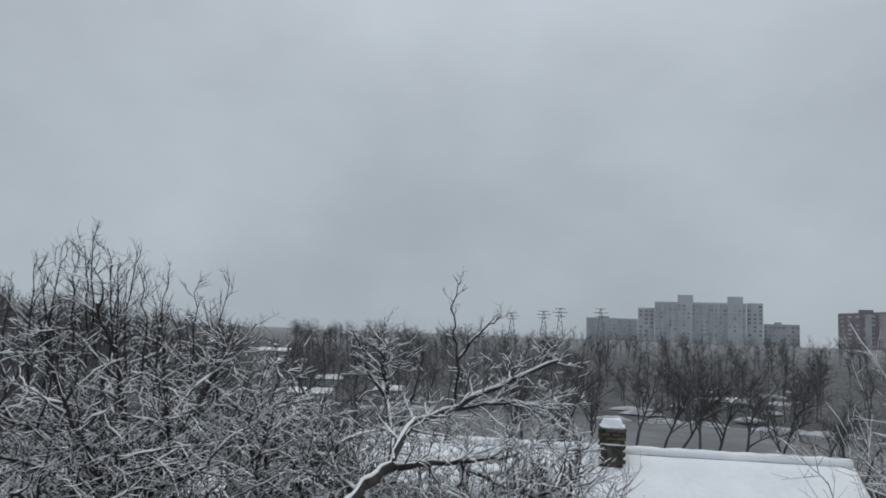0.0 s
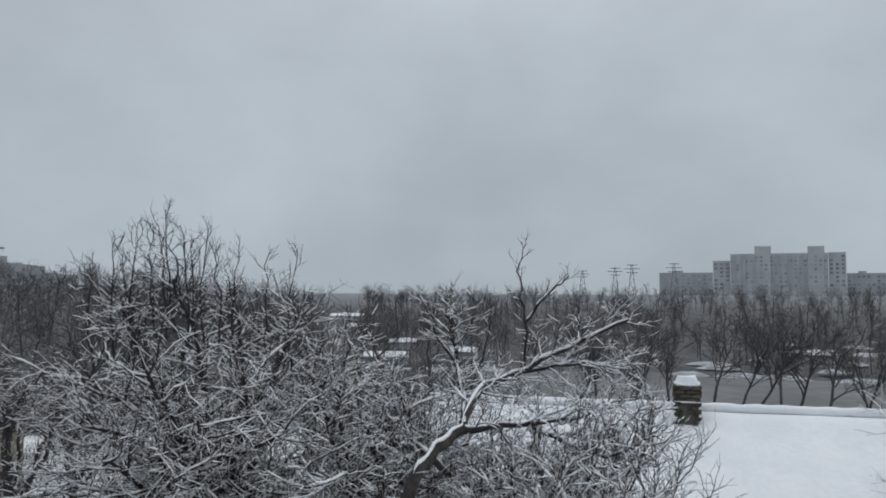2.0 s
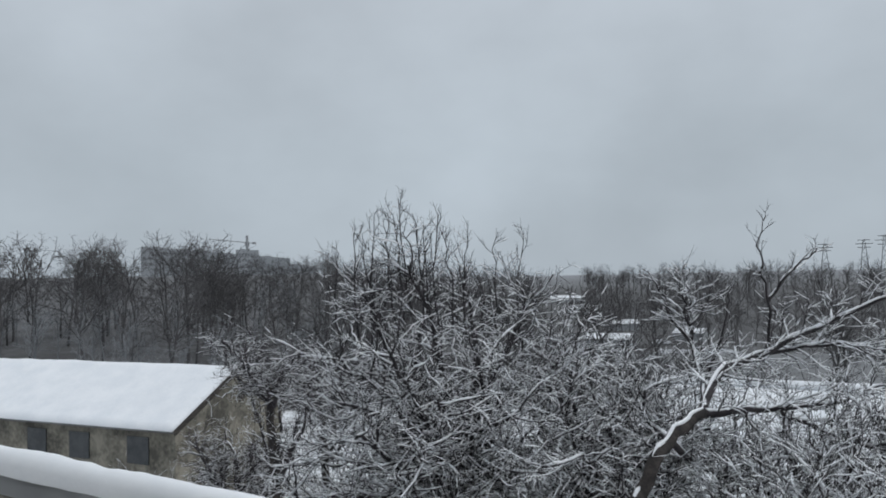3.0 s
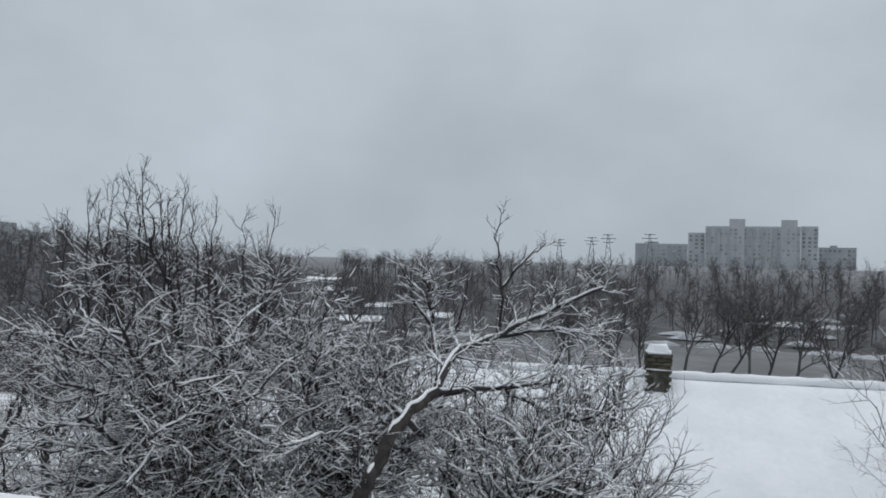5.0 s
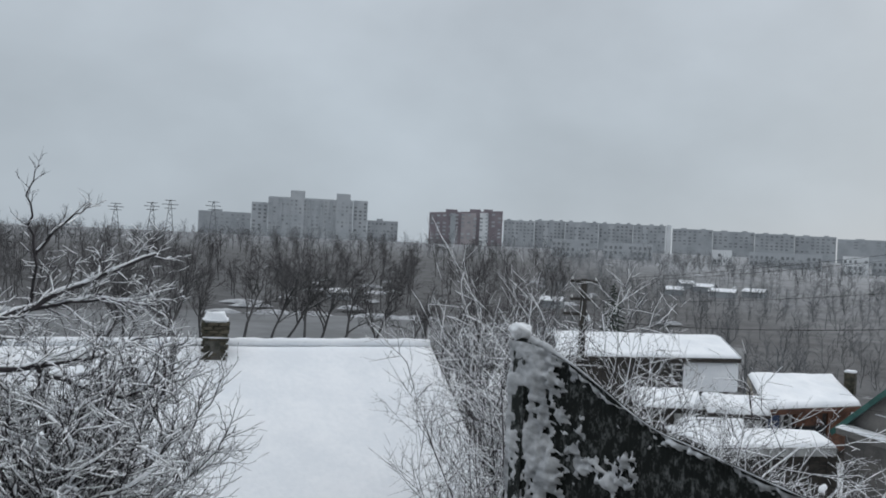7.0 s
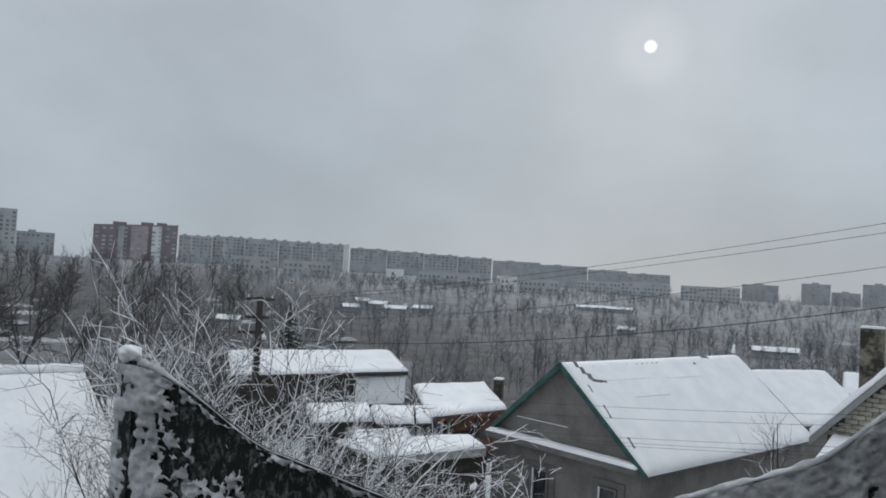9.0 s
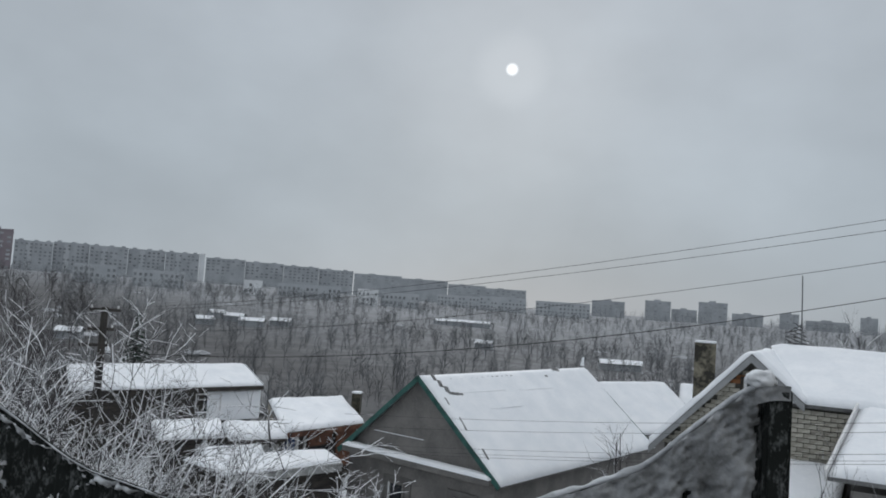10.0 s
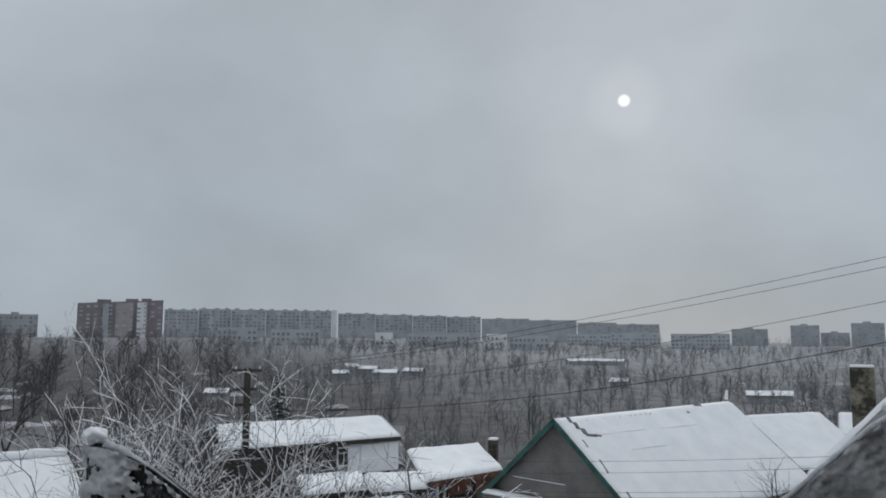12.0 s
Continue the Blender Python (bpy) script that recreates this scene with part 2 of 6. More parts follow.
def from_arrays(name, V, F, smooth=False):
    me = bpy.data.meshes.new(name)
    V, F = np.asarray(V, np.float32), np.asarray(F, np.int32)
    k = F.shape[1]
    me.vertices.add(len(V)), me.vertices.foreach_set("co", V.ravel())
    me.loops.add(F.size), me.loops.foreach_set("vertex_index", F.ravel())
    me.polygons.add(len(F))
    me.polygons.foreach_set("loop_start", np.arange(0, F.size, k, dtype=np.int32))
    if smooth:
        me.polygons.foreach_set("use_smooth", np.ones(len(F), bool))
    me.update(calc_edges=True)
    return me


def thing(name, loc, label, category, group="", kind=""):
    ob = new(name)
    ob.empty_display_size = 0.2
    ob.location = loc
    tagged(ob, label, category, group, kind)
    return ob


def part(name, data, mat, parent, label=""):
    """A mesh (or bmesh) in world coordinates as a part of a thing or of a part."""
    if isinstance(data, bmesh.types.BMesh):
        me = bpy.data.meshes.new(name)
        bmesh.ops.recalc_face_normals(data, faces=data.faces[:])
        data.to_mesh(me)
        data.free()
    else:
        me = data
    if not me.materials:
        me.materials.append(mat)
    ob = new(name, me)
    if parent is not None:
        ob.parent = parent
        ob.matrix_parent_inverse = Matrix.Translation(-parent.location)
    if label:
        tagged(ob, label)
    return ob


def solid(name, data, mat, label, category="", group="", kind=""):
    ob = part(name, data, mat, None)
    tagged(ob, label, category, group, kind)
    return ob


def box(bm, c, s, rot=0.0, bevel=0.0):
    """A box with centre c and sizes s, turned rot degrees about z."""
    g = bmesh.ops.create_cube(bm, size=1.0, matrix=pose(*c, 0, 0, rot) @ Matrix.Diagonal((*s, 1)))
    if bevel:
        vs = set(g["verts"])
        bmesh.ops.bevel(bm, geom=[e for e in bm.edges if e.verts[0] in vs], offset=bevel, segments=2, affect="EDGES")
    return bm


def boxed(c, s, rot=0.0, bevel=0.0):
    return box(bmesh.new(), c, s, rot, bevel)


def prism(bm, pts, push):
    """A flat polygon pushed along a vector into a solid."""
    push = Vector(push)
    a = [bm.verts.new(Vector(p)) for p in pts]
    b = [bm.verts.new(Vector(p) + push) for p in pts]
    n = len(pts)
    bm.faces.new(a), bm.faces.new(b[::-1])
    for i in range(n):
        bm.faces.new((a[i], b[i], b[(i + 1) % n], a[(i + 1) % n]))
    return bm


def prismed(pts, push):
    return prism(bmesh.new(), pts, push)


def rod(bm, a, b, r0, r1=None, n=8):
    a, b = Vector(a), Vector(b)
    m = Matrix.Translation((a + b) / 2) @ (b - a).to_track_quat("Z", "Y").to_matrix().to_4x4()
    bmesh.ops.create_cone(bm, cap_ends=True, segments=n, radius1=r0, radius2=r0 if r1 is None else r1, depth=(b - a).length, matrix=m)
    return bm


def snow_slab(p00, p10, p11, p01, thick=0.14, nu=40, nv=16, rough=0.03, lip=0.12, seed=0):
    """A blanket of snow on a slope: rounded at its rims and gently uneven."""
    p00, p10, p11, p01 = (np.array(p, float) for p in (p00, p10, p11, p01))
    u, v = np.meshgrid(np.linspace(0, 1, nu), np.linspace(0, 1, nv), indexing="ij")
    base = (1 - u)[..., None] * ((1 - v)[..., None] * p00 + v[..., None] * p01) + u[..., None] * ((1 - v)[..., None] * p10 + v[..., None] * p11)
    nrm = np.cross(p10 - p00, p01 - p00)
    nrm = nrm / np.linalg.norm(nrm)
    if nrm[2] < 0:
        nrm = -nrm
    lu, lv = np.linalg.norm(p10 - p00), np.linalg.norm(p01 - p00)
    edge = np.minimum(np.minimum(u, 1 - u) * lu, np.minimum(v, 1 - v) * lv)
    fall = np.sqrt(np.clip(edge / lip, 0, 1) * (2 - np.clip(edge / lip, 0, 1)))
    h = np.array([[noise.noise(Vector((*(base[i, j] * 0.9), )) + Vector((seed, 0, 0))) + 0.5 * noise.noise(Vector(base[i, j] * 2.7)) for j in range(nv)] for i in range(nu)])
    top = base + nrm * (thick * (0.12 + 0.88 * fall) + rough * h * fall)[..., None]
    V = np.concatenate([top.reshape(-1, 3), base.reshape(-1, 3)])
    idx = np.arange(nu * nv).reshape(nu, nv)
    q = np.stack([idx[:-1, :-1], idx[1:, :-1], idx[1:, 1:], idx[:-1, 1:]], -1).reshape(-1, 4)
    F = [q, q[:, ::-1] + nu * nv]
    for line in (idx[:, 0][::-1], idx[:, -1], idx[0, :], idx[-1, :][::-1]):
        F.append(np.stack([line[:-1], line[1:], line[1:] + nu * nv, line[:-1] + nu * nv], -1))
    return from_arrays("snow", V, np.concatenate(F), True)


# ---- ground ----
def smooth(a, b, x):
    t = min(max((x - a) / (b - a), 0.0), 1.0)
    return t * t * (3 - 2 * t)


def height(x, y):
    r = math.hypot(x, y)
    az = math.degrees(math.atan2(-x, y))
    z = -1.4 * smooth(14, 30, r) - 2.6 * smooth(45, 72, r)
    mid = 6.5 * smooth(118, 330, r) + 7.0 * smooth(320, 640, r)
    left = 6.0 * smooth(48, 120, r) + 10.0 * smooth(120, 420, r)
    right = 4.5 * smooth(150, 500, r) + 2.5 * smooth(450, 900, r)
    wl, wr = smooth(14, 30, az), smooth(-48, -70, az) if az > -150 else 0
    wr = smooth(48, 72, -az)
    if abs(az) > 120:
        return z * 0.3
    z += mid * (1 - wl) * (1 - wr) + left * wl + right * wr
    z += 0.5 * noise.noise(Vector((x * 0.03, y * 0.03, 0))) * smooth(20, 60, r) * (1 if r > 118 or r < 66 or az > 15 else 0.15)
    return z


def build_ground():
    rr = np.concatenate([np.linspace(0, 60, 31)[1:], np.linspace(64, 180, 30), np.geomspace(190, 4200, 34)])
    na = 240
    V, F = [(0, 0, 0)], []
    for r in rr:
        for k in range(na):
            a = 2 * math.pi * k / na
            x, y = -r * math.sin(a), r * math.cos(a)
            V.append((x, y, height(x, y)))
    quads = []
    for i in range(len(rr) - 1):
        for k in range(na):
            a, b = 1 + i * na + k, 1 + i * na + (k + 1) % na
            quads.append((a, b, b + na, a + na))
    for k in range(0, na, 2):
        quads.append((0, 1 + (k + 2) % na, 1 + (k + 1) % na, 1 + k))
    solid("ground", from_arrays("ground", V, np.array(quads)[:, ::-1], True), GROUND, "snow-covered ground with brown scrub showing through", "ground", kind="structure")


build_ground()

# the frozen pond beyond the garden, with its snowy far bank
def build_pond():
    n, V = 60, []
    for k in range(n + 1):
        az = 12 - 62 * k / n
        far = 113 + 5 * noise.noise(Vector((k * 0.21, 3, 0))) - 14 * smooth(20, 45, -az)
        for d in (70, far):
            V.append(at(az, d, -3.55))
    F = [(2 * k, 2 * k + 2, 2 * k + 3, 2 * k + 1) for k in range(n)]
    solid("water", from_arrays("water", V, np.array(F)), POND, "grey ice of a frozen pond behind the gardens", "water", kind="structure")


build_pond()


def snow_banks():
    """Broken shelves of open snow along the far shore and between the far trees."""
    rng = random.Random(12)
    V, F = [], []
    rows = [(az, 113 + 4 * noise.noise(Vector((az * 0.3, 1, 0))) - 12 * smooth(20, 45, -az), rng.uniform(1.5, 5.0)) for az in (11, 8.5, 4, 1, -6.5, -8, -13, -16.5, -19, -24, -27, -33, -36.5, -41)]
    rows += [(rng.uniform(-46, 16), rng.uniform(122, 230), rng.uniform(1.0, 3.5)) for _ in range(26)]
    rows += [(rng.uniform(-80, -40), rng.uniform(170, 330), rng.uniform(1.0, 2.4)) for _ in range(9)]
    for az, d, half in rows:
        half = math.degrees(half / d) * rng.uniform(0.6, 1.3)
        k0, n = len(V), 9
        for i in range(n):
            a = az - half + 2 * half * i / (n - 1)
            w = max(0.05, 1 - abs(2 * i / (n - 1) - 1) ** 2.5)
            for off, up in ((-1.0, -0.1), (-0.5, 0.35), (1.2, 0.45), (3.0, -0.1)):
                p = at(a, d + off * w + 0.8 * noise.noise(Vector((a * 2, d, 0))))
                V.append((p.x, p.y, max(height(p.x, p.y), -3.6) + (up + 0.1 * rng.random()) * w))
        for i in range(n - 1):
            for j in range(3):
                o = k0 + i * 4 + j
                F.append((o, o + 4, o + 5, o + 1))
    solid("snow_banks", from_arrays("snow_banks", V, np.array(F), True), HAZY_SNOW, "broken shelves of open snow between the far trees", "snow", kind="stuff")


snow_banks()


# ---- the balcony ----
P1, P2 = Vector((1.27, 1.67, 0)), Vector((1.92, 0.06, 0))
RAIL_DIR = Vector((-0.99, 0.139, 0)).normalized()
FLOOR_Z = EYE - 1.62


def balcony():
    bm = bmesh.new()
    a, b = P1, P1 + RAIL_DIR * 6.5
    prism(bm, [(b.x, b.y + 0.06, FLOOR_Z - 0.18), (a.x + 0.06, a.y + 0.06, FLOOR_Z - 0.18), (P2.x + 0.09, P2.y, FLOOR_Z - 0.18), (2.6, -1.6, FLOOR_Z - 0.18), (b.x, -1.6, FLOOR_Z - 0.18)], (0, 0, 0.18))
    solid("balcony_floor", bm, CONCRETE, "grey concrete balcony slab", "floor", kind="structure")
    solid("wall_house", boxed((-1.3, -1.75, EYE / 2 + 1.2), (9, 0.3, EYE + 2.4)), PLASTER, "plain plastered house wall behind the balcony", "wall", kind="structure")
    solid("wall_base", boxed((-1.3, 0.0, (FLOOR_Z - 0.18) / 2), (6.4, 3.1, FLOOR_Z - 0.182)), PLASTER, "plastered storey under the balcony", "wall", kind="structure")
    # the low rail with its roll of snow
    rail = thing("balcony_rail", (*P1.xy, FLOOR_Z), "weathered timber balcony rail under a thick roll of snow", "railing")
    zt, climb = EYE - 0.868, 0.0405  # the rail climbs a little away from the corner
    m = P1 + RAIL_DIR * 3.3
    yaw = math.degrees(math.atan2(RAIL_DIR.y, RAIL_DIR.x))
    e0, e1 = P1 + RAIL_DIR * 0.1, P1 + RAIL_DIR * 6.5
    wide = Vector((-RAIL_DIR.y, RAIL_DIR.x, 0)) * 0.11
    part("top_rail", prismed([e0 - wide / 2 + Vector((0, 0, z)) for z in (zt - 0.071, zt + 0.004)] + [e1 - wide / 2 + Vector((0, 0, z + climb * 6.4)) for z in (zt + 0.004, zt - 0.071)], wide), CONCRETE, rail)
    for k in range(7):
        p = P1 + RAIL_DIR * (0.28 + k * 1.0)
        top = zt - 0.066 + climb * (0.18 + k)
        part("baluster_post", boxed((p.x, p.y, (top + FLOOR_Z) / 2), (0.06, 0.06, top - FLOOR_Z), yaw, 0.006), GREY_PAINT, rail)
    part("infill_panel", boxed((m.x + 0.008, m.y + 0.05, (zt - 0.09 + FLOOR_Z) / 2 + 0.03), (6.3, 0.012, zt - 0.13 - FLOOR_Z), yaw), MESH_CLOTH, rail, "dark panel under the rail")
    side = Vector((-RAIL_DIR.y, RAIL_DIR.x, 0)) * -1
    nu, nv = 240, 9
    V = []
    for i in range(nu):
        s = 0.12 + 6.3 * i / (nu - 1)
        wob = 0.012 * noise.noise(Vector((s * 3, 0, 0))) + 0.006 * noise.noise(Vector((s * 11, 5, 0)))
        for j in range(nv):
            a = math.pi * j / (nv - 1)
            p = P1 + RAIL_DIR * s - side * (0.062 + wob) * math.cos(a) * -1
            endf = min(1, (s - 0.12) / 0.06, (6.42 - s) / 0.06) ** 0.5 if 0.12 < s < 6.42 else 0.02
            V.append((p.x, p.y, zt + 0.004 + climb * (s - 0.1) + (0.088 + wob) * endf * math.sin(a) ** 0.75))
    idx = np.arange(nu * nv).reshape(nu, nv)
    F = np.stack([idx[:-1, :-1], idx[1:, :-1], idx[1:, 1:], idx[:-1, 1:]], -1).reshape(-1, 4)
    part("snow_roll", from_arrays("snow_roll", V, F, True), SNOW, rail, "rounded snow on the rail")
    post = P1 + RAIL_DIR * 0.17
    st = thing("newel_post", (post.x, post.y + 0.06, FLOOR_Z), "short dark post with a square snow cap", "post")
    part("shaft", boxed((post.x, post.y + 0.06, (FLOOR_Z + EYE - 0.72) / 2), (0.055, 0.055, EYE - 0.72 - FLOOR_Z), 10, 0.005), DARK_WOOD, st)
    part("snow_cap", boxed((post.x, post.y + 0.06, EYE - 0.695), (0.075, 0.075, 0.045), 10, 0.018), SNOW, st)


def sag(u):
    """The cloth's top line between the two posts, u metres from the first."""
    s = u / 1.735
    return EYE - 0.245 - 0.14 * smooth(0.0, 0.22, s) - 0.115 * smooth(0.1, 0.5, s) + 0.085 * smooth(0.5, 0.74, s) + 0.13 * smooth(0.66, 0.92, s) + 0.165 * smooth(0.84, 1.0, s)


def fence():
    d = (P2 - P1).normalized()
    out = Vector((d.y, -d.x, 0))
    if out.dot(P1) > 0:
        out = -out  # towards the camera
    f = thing("cloth_screen", (*P1.xy, FLOOR_Z), "dark ribbed cloth screen sagging between two posts, crusted with snow", "screen")
    length = (P2 - P1).length
    nu, nv = 420, 34
    V = np.zeros((2, nu, nv, 3))
    for i in range(nu):
        u = length * i / (nu - 1)
        zt = sag(u)
        rib = 0.0026 * math.sin(u * 2 * math.pi / 0.011)
        for j in range(nv):
            t = j / (nv - 1)
            z = zt - (zt - FLOOR_Z - 0.05) * t
            w = 0.02 * noise.noise(Vector((u * 3, z * 1.5, 2))) * min(1, t * 4) + rib + 0.002 * noise.noise(Vector((u * 40, z * 60, 0)))
            p = P1 + d * u + out * w
            V[0, i, j] = (p.x, p.y, z)
            p = p - out * 0.012
            V[1, i, j] = (p.x, p.y, z)
    idx = np.arange(nu * nv).reshape(nu, nv)
    q = np.stack([idx[:-1, :-1], idx[1:, :-1], idx[1:, 1:], idx[:-1, 1:]], -1).reshape(-1, 4)
    rim = np.stack([idx[:-1, 0], idx[1:, 0], idx[1:, 0] + nu * nv, idx[:-1, 0] + nu * nv], -1)
    part("cloth", from_arrays("cloth", V.reshape(-1, 3), np.concatenate([q, q[:, ::-1] + nu * nv, rim]), True), MESH_CLOTH, f)
    for p, top, wd in ((P1, EYE - 0.235, 0.05), (P2, EYE - 0.12, 0.05)):
        bm = bmesh.new()
        box(bm, (p.x, p.y, (top + FLOOR_Z) / 2), (wd, wd, top - FLOOR_Z), 20, 0.008)
        part("post", bm, MESH_CLOTH, f)
    # the crust of snow that clings to the cloth: thick at the posts, broken between them
    nu, nv = 380, 190
    S, H = np.zeros((nu, nv, 3)), np.zeros((nu, nv))
    for i in range(nu):
        u = -0.03 + (length + 0.05) * i / (nu - 1)
        uc = min(max(u, 0), length)
        zt = sag(uc)
        s = uc / length
        for j in range(nv):
            dep = 0.9 * (j / (nv - 1)) ** 1.3
            z = zt - dep
            q = Vector((u * 1.0, z, 7.3))
            n1 = 0.75 * noise.noise(q * 12) + 0.55 * noise.noise(Vector((q.x * 38, q.z * 3, q.y * 24))) + 0.7 * noise.noise(q * 78)
            left = 0.55 - s / 0.2 + 0.75 * (1 - smooth(0.0, 0.07, s)) - 0.2 * smooth(0.1, 0.5, dep)
            right = (s - 0.52 - 0.26 * dep) / 0.10
            rimf = 0.85 - dep / (0.018 + 0.05 * smooth(0.26, 0.5, s))
            cover = max(left, min(right, 1.1), rimf) + 1.0 * n1 - 0.12
            right_edge = (length - 0.03 - u) / 0.03 - 0.2 + 0.5 * n1
            if s > 0.6:
                cover = min(cover, right_edge if dep > 0.03 else cover)
            H[i, j] = cover
            lump = 0.006 * n1 + 0.010 + 0.011 * noise.noise(q * 19)
            p = P1 + d * u + out * (0.006 + (lump + 0.012 * min(1, max(0, cover))) * min(1.0, max(0.0, cover * 2.0)))
            S[i, j] = (p.x, p.y, z + 0.004)
    idx = np.arange(nu * nv).reshape(nu, nv)
    keep = (H[:-1, :-1] > 0) & (H[1:, 1:] > 0) & (H[:-1, 1:] > 0) & (H[1:, :-1] > 0)
    q = np.stack([idx[:-1, :-1], idx[1:, :-1], idx[1:, 1:], idx[:-1, 1:]], -1)[keep]
    left_side = (S[:, 0, :2] @ np.array(d.xy) - np.array(P1.xy) @ np.array(d.xy))[:-1] < 0.62
    sel = np.repeat(left_side[:, None], nv - 1, 1)[keep]
    part("snow_crust", from_arrays("snow_crust", S.reshape(-1, 3), q[sel], True), CLUNG_SNOW, f, "clinging lumps of wet snow")
    part("frost_crust", from_arrays("frost_crust", S.reshape(-1, 3), q[~sel], True), FROST, f, "thin grey crust of frozen snow over the cloth")
    # a roll of snow along the sagging hem
    nr, V = 8, []
    N = 200
    for i in range(N):
        u = length * i / (N - 1)
        s = u / length
        r = 0.004 + 0.004 * noise.noise(Vector((u * 14, 1, 0))) + 0.005 * noise.noise(Vector((u * 38, 1, 0))) + 0.0035 * smooth(0.4, 0.8, s) + 0.006 * (1 - smooth(0.0, 0.12, s))
        r *= 0.35 + 0.65 * max(smooth(0.35, 0.7, s), 1 - smooth(0.03, 0.12, s))
        c = P1 + d * u + Vector((0, 0, sag(u) + r * 0.35))
        for j in range(nr):
            a = 2 * math.pi * j / nr
            V.append(c + out * (r * 1.3 * math.cos(a)) + Vector((0, 0, r * math.sin(a))))
    idx = np.arange(N * nr).reshape(N, nr)
    nx = np.roll(idx, -1, axis=1)
    part("hem_snow", from_arrays("hem_snow", V, np.stack([idx[:-1], idx[1:], nx[1:], nx[:-1]], -1).reshape(-1, 4), True), CLUNG_SNOW, f, "snow along the hem")
    for p, top, r in ((P1 + Vector((-0.014, 0, 0)), EYE - 0.218, 0.028), (P2 + d * -0.03, EYE - 0.108, 0.028)):
        bm = bmesh.new()
        bmesh.ops.create_icosphere(bm, subdivisions=4, radius=1.0)
        for v in bm.verts:
            k = 1 + 0.3 * noise.noise(v.co * 1.5 + p * 5) + 0.12 * noise.noise(v.co * 4 + p * 5)
            v.co = Vector(v.co) * k
            v.co = Vector((v.co.x * r, v.co.y * r, v.co.z * r * 0.72)) + Vector((p.x, p.y, top))
        for fc in bm.faces:
            fc.smooth = True
        part("snow_cap", bm, SNOW, f, "lump of snow on the post")


# ---- houses ----
def gable_roof(th, a, b, run, drop, over=0.25, thick=0.08, snow=0.14, mat=None, edge=None, seed=0, slopes=(1, -1), lip=0.12):
    """Two sloping sheets from the ridge a-b, with their snow. Returns the ridge's side vector."""
    a, b = Vector(a), Vector(b)
    r = (b - a).normalized()
    side = Vector((r.y, -r.x, 0))
    for s in slopes:
        down = side * s * run - Vector((0, 0, drop))
        k = (down.length + over) / down.length
        pts = [a - r * over, b + r * over, b + r * over + down * k, a - r * over + down * k]
        nrm = (pts[1] - pts[0]).cross(pts[3] - pts[0]).normalized()
        nrm = nrm if nrm.z > 0 else -nrm
        part("roof_sheet", prismed(pts, -nrm * thick), mat or SLATE, th, "corrugated roof sheet")
        top = [p + nrm * 0.004 for p in pts]
        part("roof_snow", snow_slab(top[0], top[1], top[2], top[3], snow, max(20, int((b - a).length * 5)), 24, 0.035, lip, seed + s), SNOW, th, "smooth blanket of snow")
        if edge:
            for e, g in ((a - r * (over + 0.012), -r), (b + r * (over + 0.012), r)):
                part("bargeboard", prismed([e - nrm * 0.15, e + nrm * 0.03, e + down * k + nrm * 0.03, e + down * k - nrm * 0.15], g * 0.03), edge, th)
    return side


def window(th, c, w, h, face, frame_mat=None, cross=True):
    """A framed window on a wall; face is the wall's outward direction."""
    c, face = Vector(c), Vector(face).normalized()
    ang = math.degrees(math.atan2(face.y, face.x)) - 90
    win = part("window", boxed(c + face * 0.005, (w, 0.02, h), ang), GLAZING, th, "dark window pane")
    bm = bmesh.new()
    along = Vector((-face.y, face.x, 0))
    p = c + face * 0.03
    for s in (-1, 1):
        box(bm, p + along * s * (w / 2), (0.07, 0.07, h + 0.07), ang)
        box(bm, p + Vector((0, 0, s * h / 2)), (w - 0.07, 0.07, 0.07), ang)
    if cross:
        box(bm, p - face * 0.01, (0.05, 0.04, h - 0.07), ang)
        box(bm, p + Vector((0, 0, h * 0.2)), (w - 0.07, 0.036, 0.04), ang)
    part("frame", bm, frame_mat or WHITE_PAINT, win, "white window frame")
    part("sill_snow", boxed(p + face * 0.02 - Vector((0, 0, h / 2 + 0.0)), (w + 0.06, 0.09, 0.05), ang, 0.015), SNOW, win)
    return win


